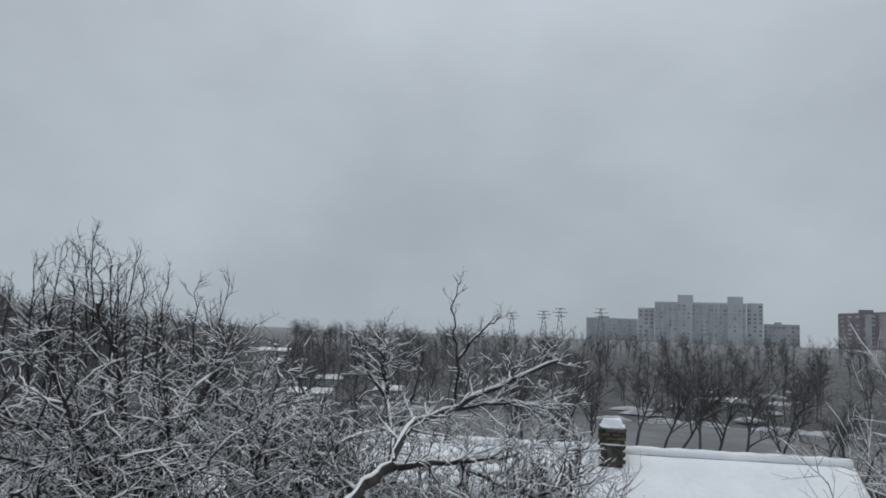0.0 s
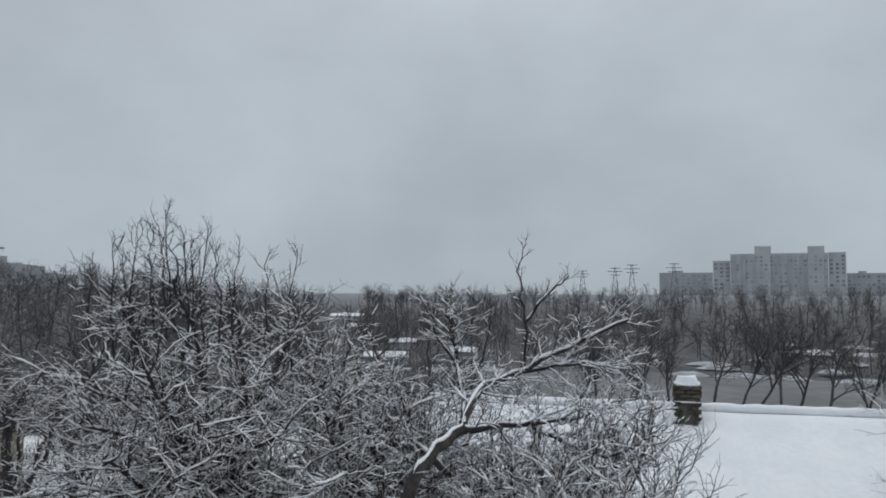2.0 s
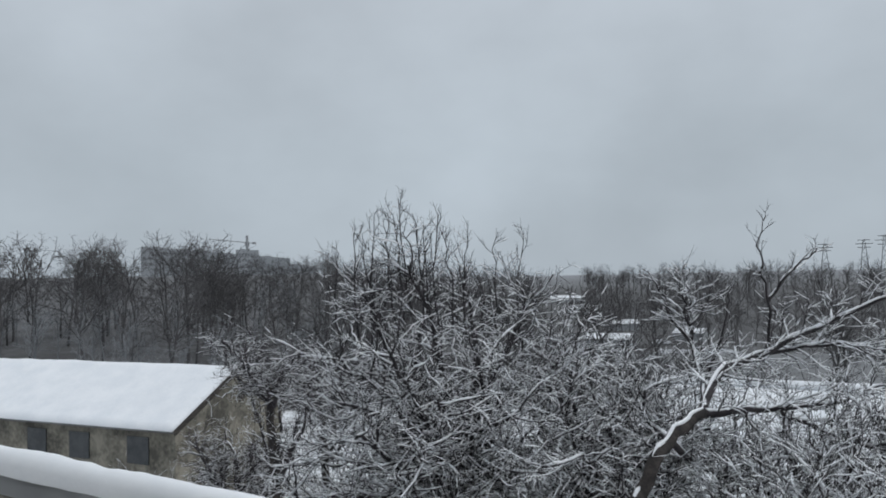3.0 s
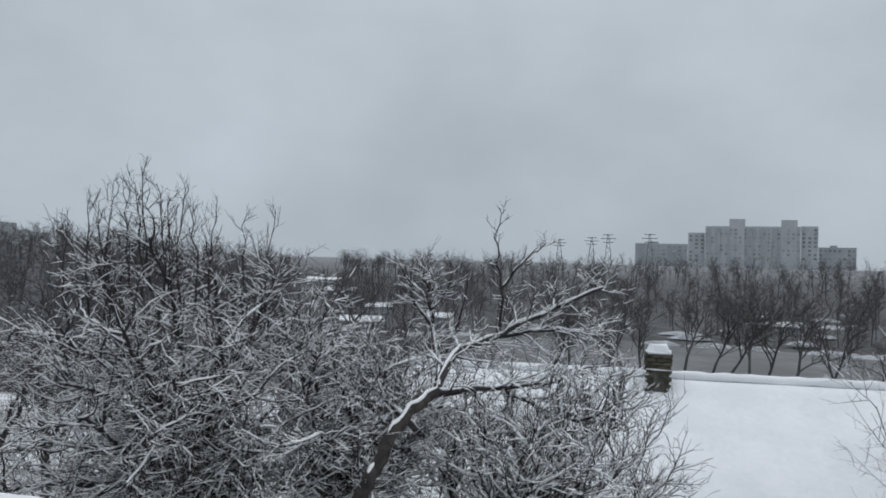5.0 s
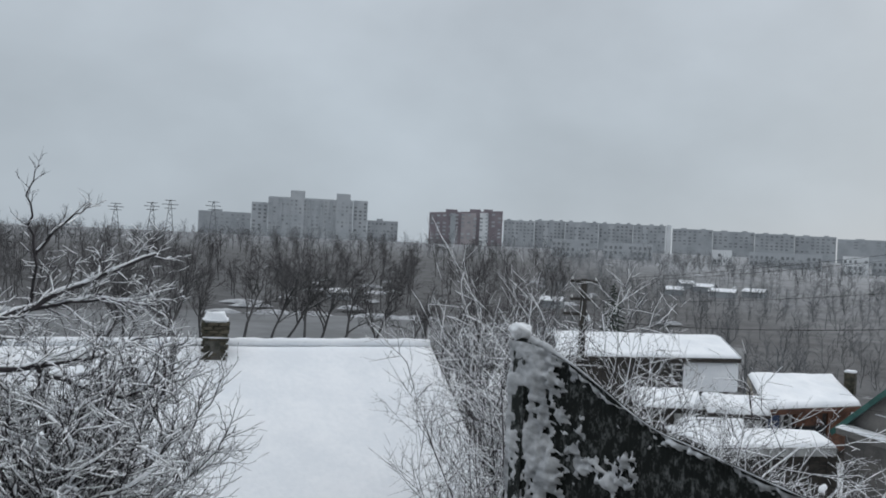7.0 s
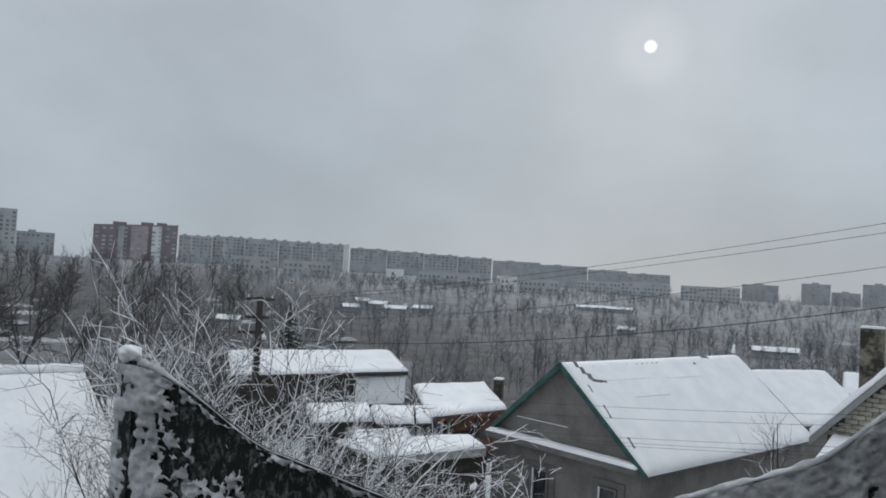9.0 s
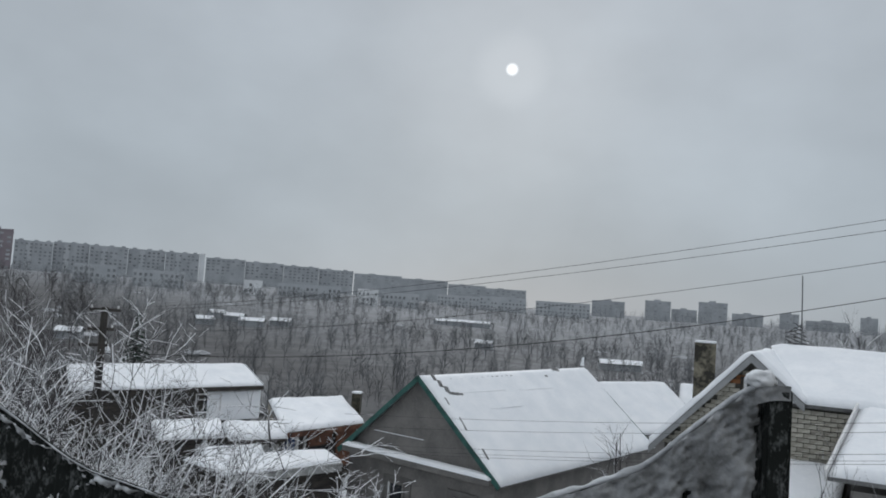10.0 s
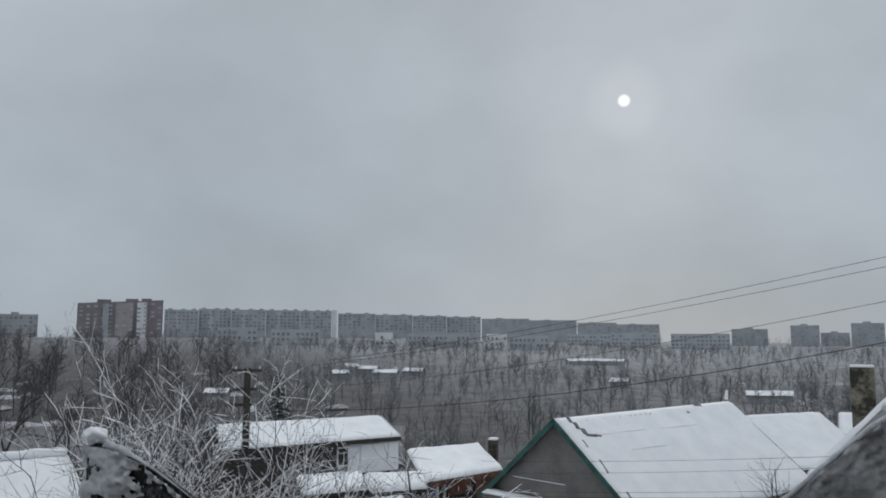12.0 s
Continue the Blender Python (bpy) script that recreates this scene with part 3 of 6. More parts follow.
def house_near():
    """The neighbour's long low house whose snowy roof fills the foreground."""
    a, b = Vector((-1.4, 17.14, 4.72)), Vector((8.15, 15.50, 4.72))
    th = thing("neighbour_house", (2, 15.5, -0.1), "low house under a smooth snow-covered roof beside the orchard", "house")
    r = (b - a).normalized()
    side = Vector((r.y, -r.x, 0))
    side = side if side.y < 0 else -side
    gable_roof(th, a, b, 4.4, 2.25, 0.2, 0.08, 0.16, SLATE, DARK_WOOD, 1, lip=0.1)
    prof = [a + side * 4.2 + Vector((0, 0, -7)), a + side * 4.2 - Vector((0, 0, 2.25)), a - Vector((0, 0, 0.1)), a - side * 4.2 - Vector((0, 0, 2.25)), a - side * 4.2 - Vector((0, 0, 7))]
    for p in prof:
        p.z = max(p.z, -1.3)
    part("wall", prismed(prof, b - a), PLASTER, th)
    # the ridge of snow along the tiles
    N, nr, V = 160, 8, []
    for i in range(N):
        c = a - r * 0.15 + (b - a + r * 0.3) * (i / (N - 1)) + Vector((0, 0, 0.10 + 0.02 * noise.noise(Vector((i * 0.19, 4, 0)))))
        rr = 0.095 + 0.02 * noise.noise(Vector((i * 0.23, 0, 0)))
        for j in range(nr):
            g = 2 * math.pi * j / nr
            V.append(c + side * (rr * 1.2 * math.cos(g)) + Vector((0, 0, rr * math.sin(g))))
    idx = np.arange(N * nr).reshape(N, nr)
    nx = np.roll(idx, -1, axis=1)
    part("ridge_snow", from_arrays("ridge_snow", V, np.stack([idx[:-1], idx[1:], nx[1:], nx[:-1]], -1).reshape(-1, 4), True), SNOW, th)
    # small dark snow guards in a row below the ridge
    ch = part("chimney", boxed((3.66, 15.80, 4.5), (0.41, 0.41, 1.3), -10), MORTAR, th, "old mossy brick chimney")
    R = pose(3.66, 15.80, 0, 0, 0, -10)
    brick_me = boxed((0, 0, 0), (0.2, 0.1, 0.066), 0, 0.006)
    bme = bpy.data.meshes.new("brick")
    brick_me.to_mesh(bme), brick_me.free()
    bme.materials.append(BRICK_OLD)
    for course in range(16):
        z = 4.14 + course * 0.075
        grow = 0.035 if course in (11, 12) else (0.075 if course >= 13 else (0.085 if course < 4 else -0.01))
        h = 0.16 + grow * 0.8
        for sidek in range(4):
            for s in (-0.5, 0.5):
                off = s * 0.215 + (0.05 if course % 2 else -0.05)
                m = R @ pose(0, 0, z, 0, 0, 90 * sidek) @ pose(off, -h, 0) @ Matrix.Translation((0, random.uniform(-0.008, 0.008), 0))
                ob = new("brick", bme)
                ob.parent = ch
                ob.matrix_basis = m
    bm = bmesh.new()
    box(bm, (3.66, 15.80, 5.335), (0.5, 0.5, 0.09), -10, 0.035)
    bmesh.ops.subdivide_edges(bm, edges=bm.edges[:], cuts=2, use_grid_fill=True)
    for v in bm.verts:
        v.co += Vector((1, 1, 0.6)) * 0.03 * noise.noise(v.co * 6)
        if v.co.z > 5.36:
            v.co.z += 0.10
            v.co.x += (3.66 - v.co.x) * 0.22
            v.co.y += (15.80 - v.co.y) * 0.22
    for fc in bm.faces:
        fc.smooth = True
    part("snow_cap", bm, SNOW, ch, "thick cap of snow on the chimney")
    # thin slab of snow round the chimney's ledge
    part("chimney_ledge_snow", boxed((3.66, 15.80, 5.0), (0.48, 0.48, 0.03), -10), SNOW, ch, "snow on the chimney's ledge")


def house_green():
    """The grey rendered house with green bargeboards."""
    a = Vector((24.93, 13.71, EYE - 2.68))
    b = Vector((36.83, 11.63, EYE - 2.68))
    r = (b - a).normalized()
    th = thing("gabled_house", (a.x + 5, a.y - 1, -1.4), "grey rendered house with green bargeboards and a snowy roof", "house")
    side = Vector((r.y, -r.x, 0))
    side = side if side.y < 0 else -side
    gable_roof(th, a, b, 3.6, 3.05, 0.2, 0.07, 0.12, SLATE, GREEN_PAINT, 5, lip=0.08)
    h, w = 2.95, 3.35
    base = -1.6
    def P(s, z, k=0.0):
        return a + side * s + r * (0.05 + k) + Vector((0, 0, z - a.z))
    eave = a.z - h
    part("wall", prismed([P(w, base), P(w, eave), P(0, a.z - 0.12), P(-w, eave), P(-w, base)], r * 11.8), RENDER_GREY, th)
    # lean-to ledge across the gable, with its snow
    part("ledge", prismed([P(w + 0.05, eave - 0.25, 0), P(w + 0.05, eave - 0.05, 0), P(-w, eave + 0.02, 0), P(-w, eave - 0.2, 0)], -r * 0.42), RENDER_GREY, th)
    g0, g1 = P(w + 0.05, eave - 0.04), P(-w, eave + 0.03)
    part("ledge_snow", snow_slab(g0, g1, g1 - r * 0.46 - Vector((0, 0, 0.02)), g0 - r * 0.46 - Vector((0, 0, 0.02)), 0.13, 40, 8, 0.02, 0.1, 9), SNOW, th)
    part("drip_rail", boxed(P(-0.9, eave + 0.72, -0.07), (2.4, 0.02, 0.02), math.degrees(math.atan2(side.y, side.x))), SNOW, th)
    for s in (-0.85, 2.1):
        c = P(s, eave - 1.6)
        window(th, c - r * 0.03, 0.66, 1.2, -r, RENDER_GREY, False)
        part("jamb", boxed(c - r * 0.075 - side * 0.33, (0.07, 0.05, 1.2), math.degrees(math.atan2(side.y, side.x))), WHITE_PAINT, th, "bright white window jamb")
        bm = bmesh.new()
        ang = math.degrees(math.atan2(side.y, side.x))
        for q in (-1, 1):
            box(bm, c - r * 0.02 + side * q * 0.52, (0.26, 0.05, 1.7), ang)
        box(bm, c - r * 0.02 + Vector((0, 0, 0.75)), (0.78, 0.05, 0.2), ang)
        part("surround", bm, material("surround_render", (0.10, 0.095, 0.09), (0.15, 0.145, 0.14), 2, 0.9, 0.3), th, "darker rendered window surround")
    slip = side * 3.6 - Vector((0, 0, 3.05))
    nrm = r.cross(slip).normalized()
    nrm = nrm if nrm.z > 0 else -nrm
    lean = Matrix((r, slip.normalized(), nrm)).transposed().to_4x4()
    for k, s, w1, w2 in ((0.35, 0.05, 0.16, 0.30), (0.45, 0.11, 0.2, 0.34), (0.6, 0.17, 0.22, 0.28), (0.8, 0.215, 0.5, 0.12), (1.15, 0.225, 0.3, 0.1), (0.1, 0.3, 0.09, 0.5), (0.08, 0.5, 0.08, 0.6), (0.08, 0.78, 0.08, 0.45), (9.2, 0.03, 0.5, 0.14), (8.0, 0.1, 0.16, 0.1)):
        bm = box(bmesh.new(), (0, 0, 0), (w1, w2, 0.03), 12, 0.01)
        bm.transform(Matrix.Translation(a + r * k + slip * s + nrm * 0.125) @ lean)
        part("bare_tile", bm, SLATE, th)
    for k, s, L in ((2.6, 0.22, 3.0), (6.4, 0.24, 2.6), (3.4, 0.4, 2.2)):
        bm = box(bmesh.new(), (0, 0, 0), (L, 0.05, 0.02), 0.6, 0.008)
        bm.transform(Matrix.Translation(a + r * k + slip * s + nrm * 0.135) @ lean)
        part("snow_crease", bm, SNOW, th)
    for k in range(16):
        p = a + r * (0.25 + 0.34 * k) + side * 0.3 - Vector((0, 0, 0.25)) + Vector((0, 0, 0.115))
        part("ridge_gap", boxed(p, (0.11, 0.07, 0.05), math.degrees(math.atan2(r.y, r.x))), SLATE, th)
    part("finial", rod(bmesh.new(), b + Vector((0, 0, 0.1)), b + Vector((0.1, 0.0, 0.5)), 0.09, 0.05, 10), SNOW, th, "snow-capped vent")


def carport():
    """The open carport against the gabled house, and the notice board before it."""
    q = [at(-55.9, 29.1, 0.95), at(-48.2, 26.6, 0.93), at(-45.0, 28.6, 1.0), at(-54.7, 30.7, 1.03)]
    port = thing("carport", (q[1].x, q[1].y, -1.4), "open carport with a flat snow-laden corrugated roof", "carport")
    part("roof_sheet", prismed(q, (0, 0, -0.08)), SLATE, port)
    part("roof_snow", snow_slab(*[p + Vector((0, 0, 0.004)) for p in q], 0.13, 60, 20, 0.03, 0.1, 3), SNOW, port, "smooth blanket of snow")
    edge = (q[0] - q[1]).normalized()
    front = Vector((edge.y, -edge.x, 0))
    front = front if front.dot(q[0]) < 0 else -front
    long = (q[0] - q[1]).length
    ang = math.degrees(math.atan2(edge.y, edge.x))
    for k in range(36):
        p = q[1] + edge * long * (k + 0.5) / 36 - Vector((0, 0, 0.02))
        part("corrugation", rod(bmesh.new(), p - front * 0.06, p + front * 0.07, 0.048, 0.048, 6), GREY_PAINT, port)
    m = q[0].lerp(q[1], 0.5)
    part("fascia", boxed((m.x, m.y, m.z - 0.17), (long, 0.05, 0.2), ang), GREY_PAINT, port, "pale weathered fascia board")
    low = Vector((0, 0, 0.28))
    for f in (0.04, 0.5):
        p = q[1].lerp(q[0], f) - front * 0.15
        part("pillar", rod(bmesh.new(), (p.x, p.y, -1.7), (p.x, p.y, 0.86), 0.035, 0.035, 8), GREY_PAINT, port)
    g = [Vector((p.x, p.y, -1.7)) for p in q]
    part("back_wall", prismed([g[2], g[3], q[3] - low, q[2] - low], front * 0.08), DARK_WOOD, port, "dark plank back wall")
    part("side_wall", prismed([g[1] - front * 0.5, g[2], q[2] - low, q[1] - low - front * 0.5], edge * 0.08), DARK_WOOD, port)
    part("house_side", prismed([g[0] - front * 0.3, g[3], q[3] - low, q[0] - low - front * 0.3], -edge * 0.08), DARK_WOOD, port)
    for f0, f1, deep in ((0.06, 0.5, 0.3), (0.53, 1.085, 0.42)):
        p = q[1].lerp(q[0], (f0 + f1) / 2) - front * deep
        gate = part("gate", boxed((p.x, p.y, -0.5), (long * (f1 - f0), 0.05, 2.6), ang), DARK_WOOD, port, "dark plank gate in the shade")
        for k in range(7):
            c = q[1].lerp(q[0], f0 + (f1 - f0) * (k + 0.5) / 7) - front * (deep - 0.035)
            part("plank", boxed((c.x, c.y, -0.5), (long * (f1 - f0) / 7 - 0.012, 0.02, 2.58), ang), DARK_WOOD, gate)
    sgn = q[1].lerp(q[0], 0.16) + front * 0.25
    board = thing("notice_board", (sgn.x, sgn.y, -1.4), "small pale board with faded rows of writing", "sign")
    part("board", boxed((sgn.x, sgn.y, 0.42), (0.3, 0.03, 0.6), ang), GREY_PAINT, board)
    part("stake", boxed((sgn.x, sgn.y, -0.8), (0.05, 0.05, 1.84), 0), DARK_WOOD, board)
    for k in range(3):
        part("writing_bar", boxed((sgn.x + 0.02 * front.x, sgn.y + 0.02 * front.y, 0.56 - 0.12 * k), (0.18, 0.03, 0.04), ang), DARK_WOOD, board)
    # snow-capped stake in the yard
    p = at(-55.1, 25.5)
    st = thing("garden_stake", (p.x, p.y, -1.4), "bent garden stake with a blob of snow", "stake")
    part("stick", rod(bmesh.new(), (p.x, p.y, -1.6), (p.x + 0.06, p.y, 0.42), 0.03, 0.025, 7), DARK_WOOD, st)
    bm = bmesh.new()
    bmesh.ops.create_icosphere(bm, subdivisions=3, radius=1.0)
    for v in bm.verts:
        w = Vector(v.co) * (1 + 0.2 * noise.noise(v.co * 2))
        v.co = Vector((w.x * 0.15 + p.x + 0.1, w.y * 0.1 + p.y, w.z * 0.1 + 0.45 + w.x * 0.05))
    for fc in bm.faces:
        fc.smooth = True
    part("snow_blob", bm, SNOW, st)


def house_plain(name, label, a, b, run, drop, base, mat, edge=None, snow=0.16, seed=0, over=0.2):
    a, b = Vector(a), Vector(b)
    mid = (a + b) / 2
    th = thing(name, (mid.x, mid.y, base), label, "house" if "house" in name else "shed")
    r = (b - a).normalized()
    side = Vector((r.y, -r.x, 0))
    gable_roof(th, a, b, run, drop, over, 0.07, snow, SLATE, edge, seed)
    w = run - 0.15
    k = drop * w / run
    part("wall", prismed([Vector((p.x, p.y, z)) for p, z in ((a + side * w, base - 0.3), (a + side * w, a.z - k - 0.06), (a, a.z - 0.12), (a - side * w, a.z - k - 0.06), (a - side * w, base - 0.3))], b - a), mat, th)
    return th, side


def house_brick():
    """The pale brick house with a gable, a wide shallow roof and a cat-slide."""
    th = thing("brick_house", (23, 0, -0.6), "pale brick house with a small gable window and broad snowy roof", "house")
    zt = EYE
    X = 22.1
    prof = [(X, 4.5, -1.2), (X, 4.5, zt - 3.2), (X, 2.35, zt - 0.86), (X, 1.2, zt - 1.92), (X, -0.3, zt - 1.92), (X, -0.3, -1.2)]
    wall = part("gable_wall", prismed(prof, (0.3, 0, 0)), MORTAR, th)
    part("side_wall", boxed((25.5, 4.35, (zt - 3.3 - 1.2) / 2), (6.2, 0.3, zt - 3.3 + 1.2)), MORTAR, th)
    part("wing_wall", boxed((22.4, -6.2, 1.05), (6.6, 11.8, 4.5)), RENDER_GREY, th)
    bm = boxed((0, 0, 0), (0.05, 0.285, 0.104), 0, 0.008)
    me = bpy.data.meshes.new("brick")
    bm.to_mesh(me), bm.free()
    me.materials.append(BRICK_PALE)
    me2 = me.copy()
    me2.materials.clear(), me2.materials.append(BRICK_ORANGE)
    z, row = zt - 3.3, 0
    while z < zt - 0.9:
        y = -0.25 + (0.15 if row % 2 else 0.0)
        while y < 4.4:
            lim = zt - 1.98 if y < 1.25 else (zt - 1.0 - (2.35 - y) * 0.92 if y < 2.35 else zt - 1.0 - (y - 2.35) * 1.09)
            if z < lim - 0.08 and not (1.5 < y < 2.55 and zt - 2.62 < z < zt - 1.42):
                ob = new("brick", me2 if zt - 1.55 < z < zt - 1.3 and y > 1.5 else me)
                ob.parent = wall
                ob.location = (X - 0.02 + random.uniform(-0.006, 0.006), y + 0.145, z)
            y += 0.3
        z += 0.118
        row += 1
    window(th, (X - 0.03, 2.13, zt - 2.02), 0.75, 1.0, (-1, 0, 0), WHITE_PAINT)
    bm = bmesh.new()
    for s in (-1, 1):
        box(bm, (X - 0.05, 2.13 + s * 0.45, zt - 2.02), (0.08, 0.09, 1.25))
        box(bm, (X - 0.05, 2.13, zt - 2.02 + s * 0.58), (0.08, 0.82, 0.09))
    part("window_surround", bm, DARK_WOOD, th, "dark wooden window surround")
    # gable roof running back
    def slope(pts, snow, seed, name="roof_sheet"):
        pts = [Vector(p) for p in pts]
        n = (pts[1] - pts[0]).cross(pts[3] - pts[0]).normalized()
        n = n if n.z > 0 else -n
        part(name, prismed(pts, -n * 0.09), SLATE, th)
        part("roof_snow", snow_slab(*[p + n * 0.004 for p in pts], snow, 50, 30, 0.035, 0.12, seed), SNOW, th)
    slope([(X - 0.3, 2.35, zt - 0.78), (27.5, 2.35, zt - 0.78), (27.5, 4.85, zt - 3.45), (X - 0.3, 4.85, zt - 3.45)], 0.15, 11)
    slope([(X - 0.3, 2.35, zt - 0.78), (27.5, 2.35, zt - 0.78), (27.5, 1.08, zt - 1.9), (X - 0.3, 1.08, zt - 1.9)], 0.13, 12)
    for s, y1, z1 in ((1, 4.85, zt - 3.45), (-1, 1.08, zt - 1.9)):
        part("bargeboard", prismed([(X - 0.31, 2.35, zt - 0.8), (X - 0.31, 2.35, zt - 1.0), (X - 0.31, y1, z1 - 0.2), (X - 0.31, y1, z1 - 0.02)], (-0.035, 0, 0)), CONCRETE, th, "weathered grey bargeboard")
    # broad slope towards the gardens, and its cat-slide
    k = 0.30
    def zz(x):
        return zt - 1.86 + (x - X) * k
    slope([(X - 0.2, -12, zz(X - 0.2)), (X - 0.2, 1.35, zz(X - 0.2)), (26.1, 2.3, zz(26.1)), (26.1, -12, zz(26.1))], 0.15, 13)
    slope([(18.35, -12, zz(18.35) - 0.02), (18.35, 0.42, zz(18.35) - 0.02), (X - 0.15, -0.12, zz(X - 0.15) - 0.02), (X - 0.15, -12, zz(X - 0.15) - 0.02)], 0.17, 14)
    slope([(26.1, 2.3, zz(26.1)), (26.1, -12, zz(26.1)), (30.5, -12, zz(26.1) - 1.6), (30.5, 2.3, zz(26.1) - 1.6)], 0.15, 15)
    part("verge_board", prismed([(18.35, 0.44, zz(18.35) + 0.12), (18.35, 0.44, zz(18.35) - 0.12), (X - 0.2, -0.1, zz(X) - 0.12), (X - 0.2, -0.1, zz(X) + 0.12)], (0.0, 0.05, 0)), WHITE_PAINT, th, "pale verge board")
    part("catslide_wall", boxed((20.3, -6.0, 1.3), (3.5, 12, 4.9)), RENDER_GREY, th)
    # lean-to under the brick wall
    slope([(X - 0.02, 4.4, zt - 3.42), (X - 0.02, 0.1, zt - 3.42), (19.2, 0.3, zt - 4.3), (19.2, 4.6, zt - 4.3)], 0.16, 16)
    part("lean_to_wall", boxed((20.8, 2.3, 0.6), (2.4, 3.9, 3.6)), PLASTER, th)
    part("flashing", boxed((X - 0.06, 2.1, zt - 3.36), (0.1, 4.5, 0.05)), BLUE_PAINT, th, "blue flashing strip")
    ch = part("chimney", boxed((25.75, 4.15, EYE - 1.95), (0.62, 0.62, 2.5), 8, 0.015), SOOTY, th, "soot-stained rendered chimney")
    part("snow_cap", boxed((25.75, 4.15, EYE - 0.67), (0.64, 0.64, 0.07), 8, 0.03), SNOW, ch)
    ant = thing("antenna", (26.2, 1.45, zz(26.1)), "thin roof antenna mast with a bent aerial", "antenna")
    part("mast", rod(bmesh.new(), (26.2, 1.45, zz(26.1) - 0.6), (26.2, 1.5, EYE + 1.53), 0.022, 0.018, 8), STEEL, ant)
    bm = bmesh.new()
    for i in range(6):
        h = EYE + 0.05 - i * 0.13
        rod(bm, (26.2, 1.5, h), (26.0 + 0.1 * i, 1.5 + (0.42 if i % 2 else 0.3), h - 0.22 + 0.08 * i), 0.014, 0.012, 5)
        rod(bm, (26.2, 1.45 - 0.06 * i, h - 0.1), (26.2, 1.7, h + 0.06), 0.014, 0.012, 5)
    rod(bm, (26.2, 1.1, EYE - 0.55), (26.2, 1.85, EYE - 0.5), 0.014, 0.014, 5)
    part("aerial", bm, CABLE, ant)


def small_houses():
    # derelict barn on the far side of the orchard
    a, b = at(35.6, 29, EYE - 2.95), at(35.6, 29, EYE - 2.95) + Vector((-21, 1.5, 0))
    th, side = house_plain("barn_shed", "derelict plastered barn with a snowy slate roof", a, b, 3.0, 1.6, -1.4, STAINED, DARK_WOOD, 0.13, 21)
    f = side if side.y < 0 else -side
    r = (b - a).normalized()
    for k in (1.6, 4.3, 6.4, 9.0, 12.0, 15.0):
        p = a + r * k + f * 2.86
        c = Vector((p.x, p.y, a.z - 2.45))
        part("window_opening", boxed(c, (0.95, 0.06, 0.9), math.degrees(math.atan2(r.y, r.x))), GLAZING, th, "dark broken window")
    # cabin beyond the bushes, its roof hipped at one end
    a, b = at(-48.4, 45.5, EYE - 4.28), at(-37.0, 42.0, EYE - 4.28)
    ea, eb = at(-49.84, 42.6, EYE - 5.02), at(-37.4, 38.2, EYE - 5.02)
    r = (b - a).normalized()
    f = Vector((r.y, -r.x, 0))
    f = f if f.dot(a) < 0 else -f
    th = thing("cabin_house", ((ea.x + eb.x) / 2, (ea.y + eb.y) / 2, -1.9), "long wooden cabin with a hipped snowy roof behind the bushes", "house")
    ba, bb = a - f * 3.2 - r * 1.6 - Vector((0, 0, 0.75)), b - f * 3.2 - Vector((0, 0, 0.75))
    up = Vector((0, 0, 0.006))
    for q, k in (((a, b, eb, ea), 40), ((a, b, bb, ba), 41)):
        part("roof_sheet", prismed(q, (0, 0, -0.1)), SLATE, th, "corrugated roof sheet")
        part("roof_snow", snow_slab(*[p + up for p in q], 0.13, 60, 20, 0.035, 0.12, k), SNOW, th, "smooth blanket of snow")
    part("hip_sheet", prismed([a, ea, ba], (0, 0, -0.1)), SLATE, th)
    part("hip_snow", prismed([a + up, ea + up, ba + up], (0, 0, 0.1)), SNOW, th)
    part("eaves_board", prismed([ea - f * -0.02, eb - f * -0.02, eb - f * -0.02 - Vector((0, 0, 0.2)), ea - f * -0.02 - Vector((0, 0, 0.2))], f * 0.03), DARK_WOOD, th)
    wa, wb, wc, wd = (Vector((p.x, p.y, -2.2)) for p in (ea - f * 0.35 + r * 0.4, eb - f * 0.35, bb + f * 0.3, ba + f * 0.3 + r * 0.4))
    part("wall", prismed([wa, wb, wc, wd], (0, 0, EYE - 5.13 + 2.2)), DARK_WOOD, th)
    c = wa.lerp(wb, 0.27)
    window(th, (c.x, c.y, EYE - 5.85), 1.3, 0.9, f, WHITE_PAINT)
    p = wa.lerp(wb, 0.12) + f * 0.06
    part("snowed_wall", boxed((p.x, p.y, EYE - 6.0), (3.0, 0.16, 1.5), math.degrees(math.atan2(r.y, r.x)), 0.05), SNOW, th, "wall plastered white with blown snow")
    # low shed with reddish boards
    q = [at(-51.6, 33.8, 1.1), at(-57.2, 37.4, 1.1), at(-55.4, 40.4, 1.85), at(-50.3, 38.0, 1.85)]
    th = thing("garden_shed", (q[0].x, q[0].y, -1.6), "low shed with reddish boards and a blue door", "shed")
    part("roof_sheet", prismed(q, (0, 0, -0.09)), SLATE, th)
    part("roof_snow", snow_slab(*[p + Vector((0, 0, 0.004)) for p in q], 0.17, 50, 24, 0.05, 0.14, 25), SNOW, th, "smooth blanket of snow")
    e = (q[1] - q[0]).normalized()
    ang = math.degrees(math.atan2(e.y, e.x))
    f = Vector((e.y, -e.x, 0))
    f = f if f.dot(q[0]) < 0 else -f
    g = [Vector((p.x, p.y, -1.7)) for p in q]
    low = Vector((0, 0, 0.1))
    part("wall", prismed([g[0] - f * 0.5, g[1] - f * 0.5, q[1] - f * 0.5 - low, q[0] - f * 0.5 - low], -f * 0.1), DARK_WOOD, th)
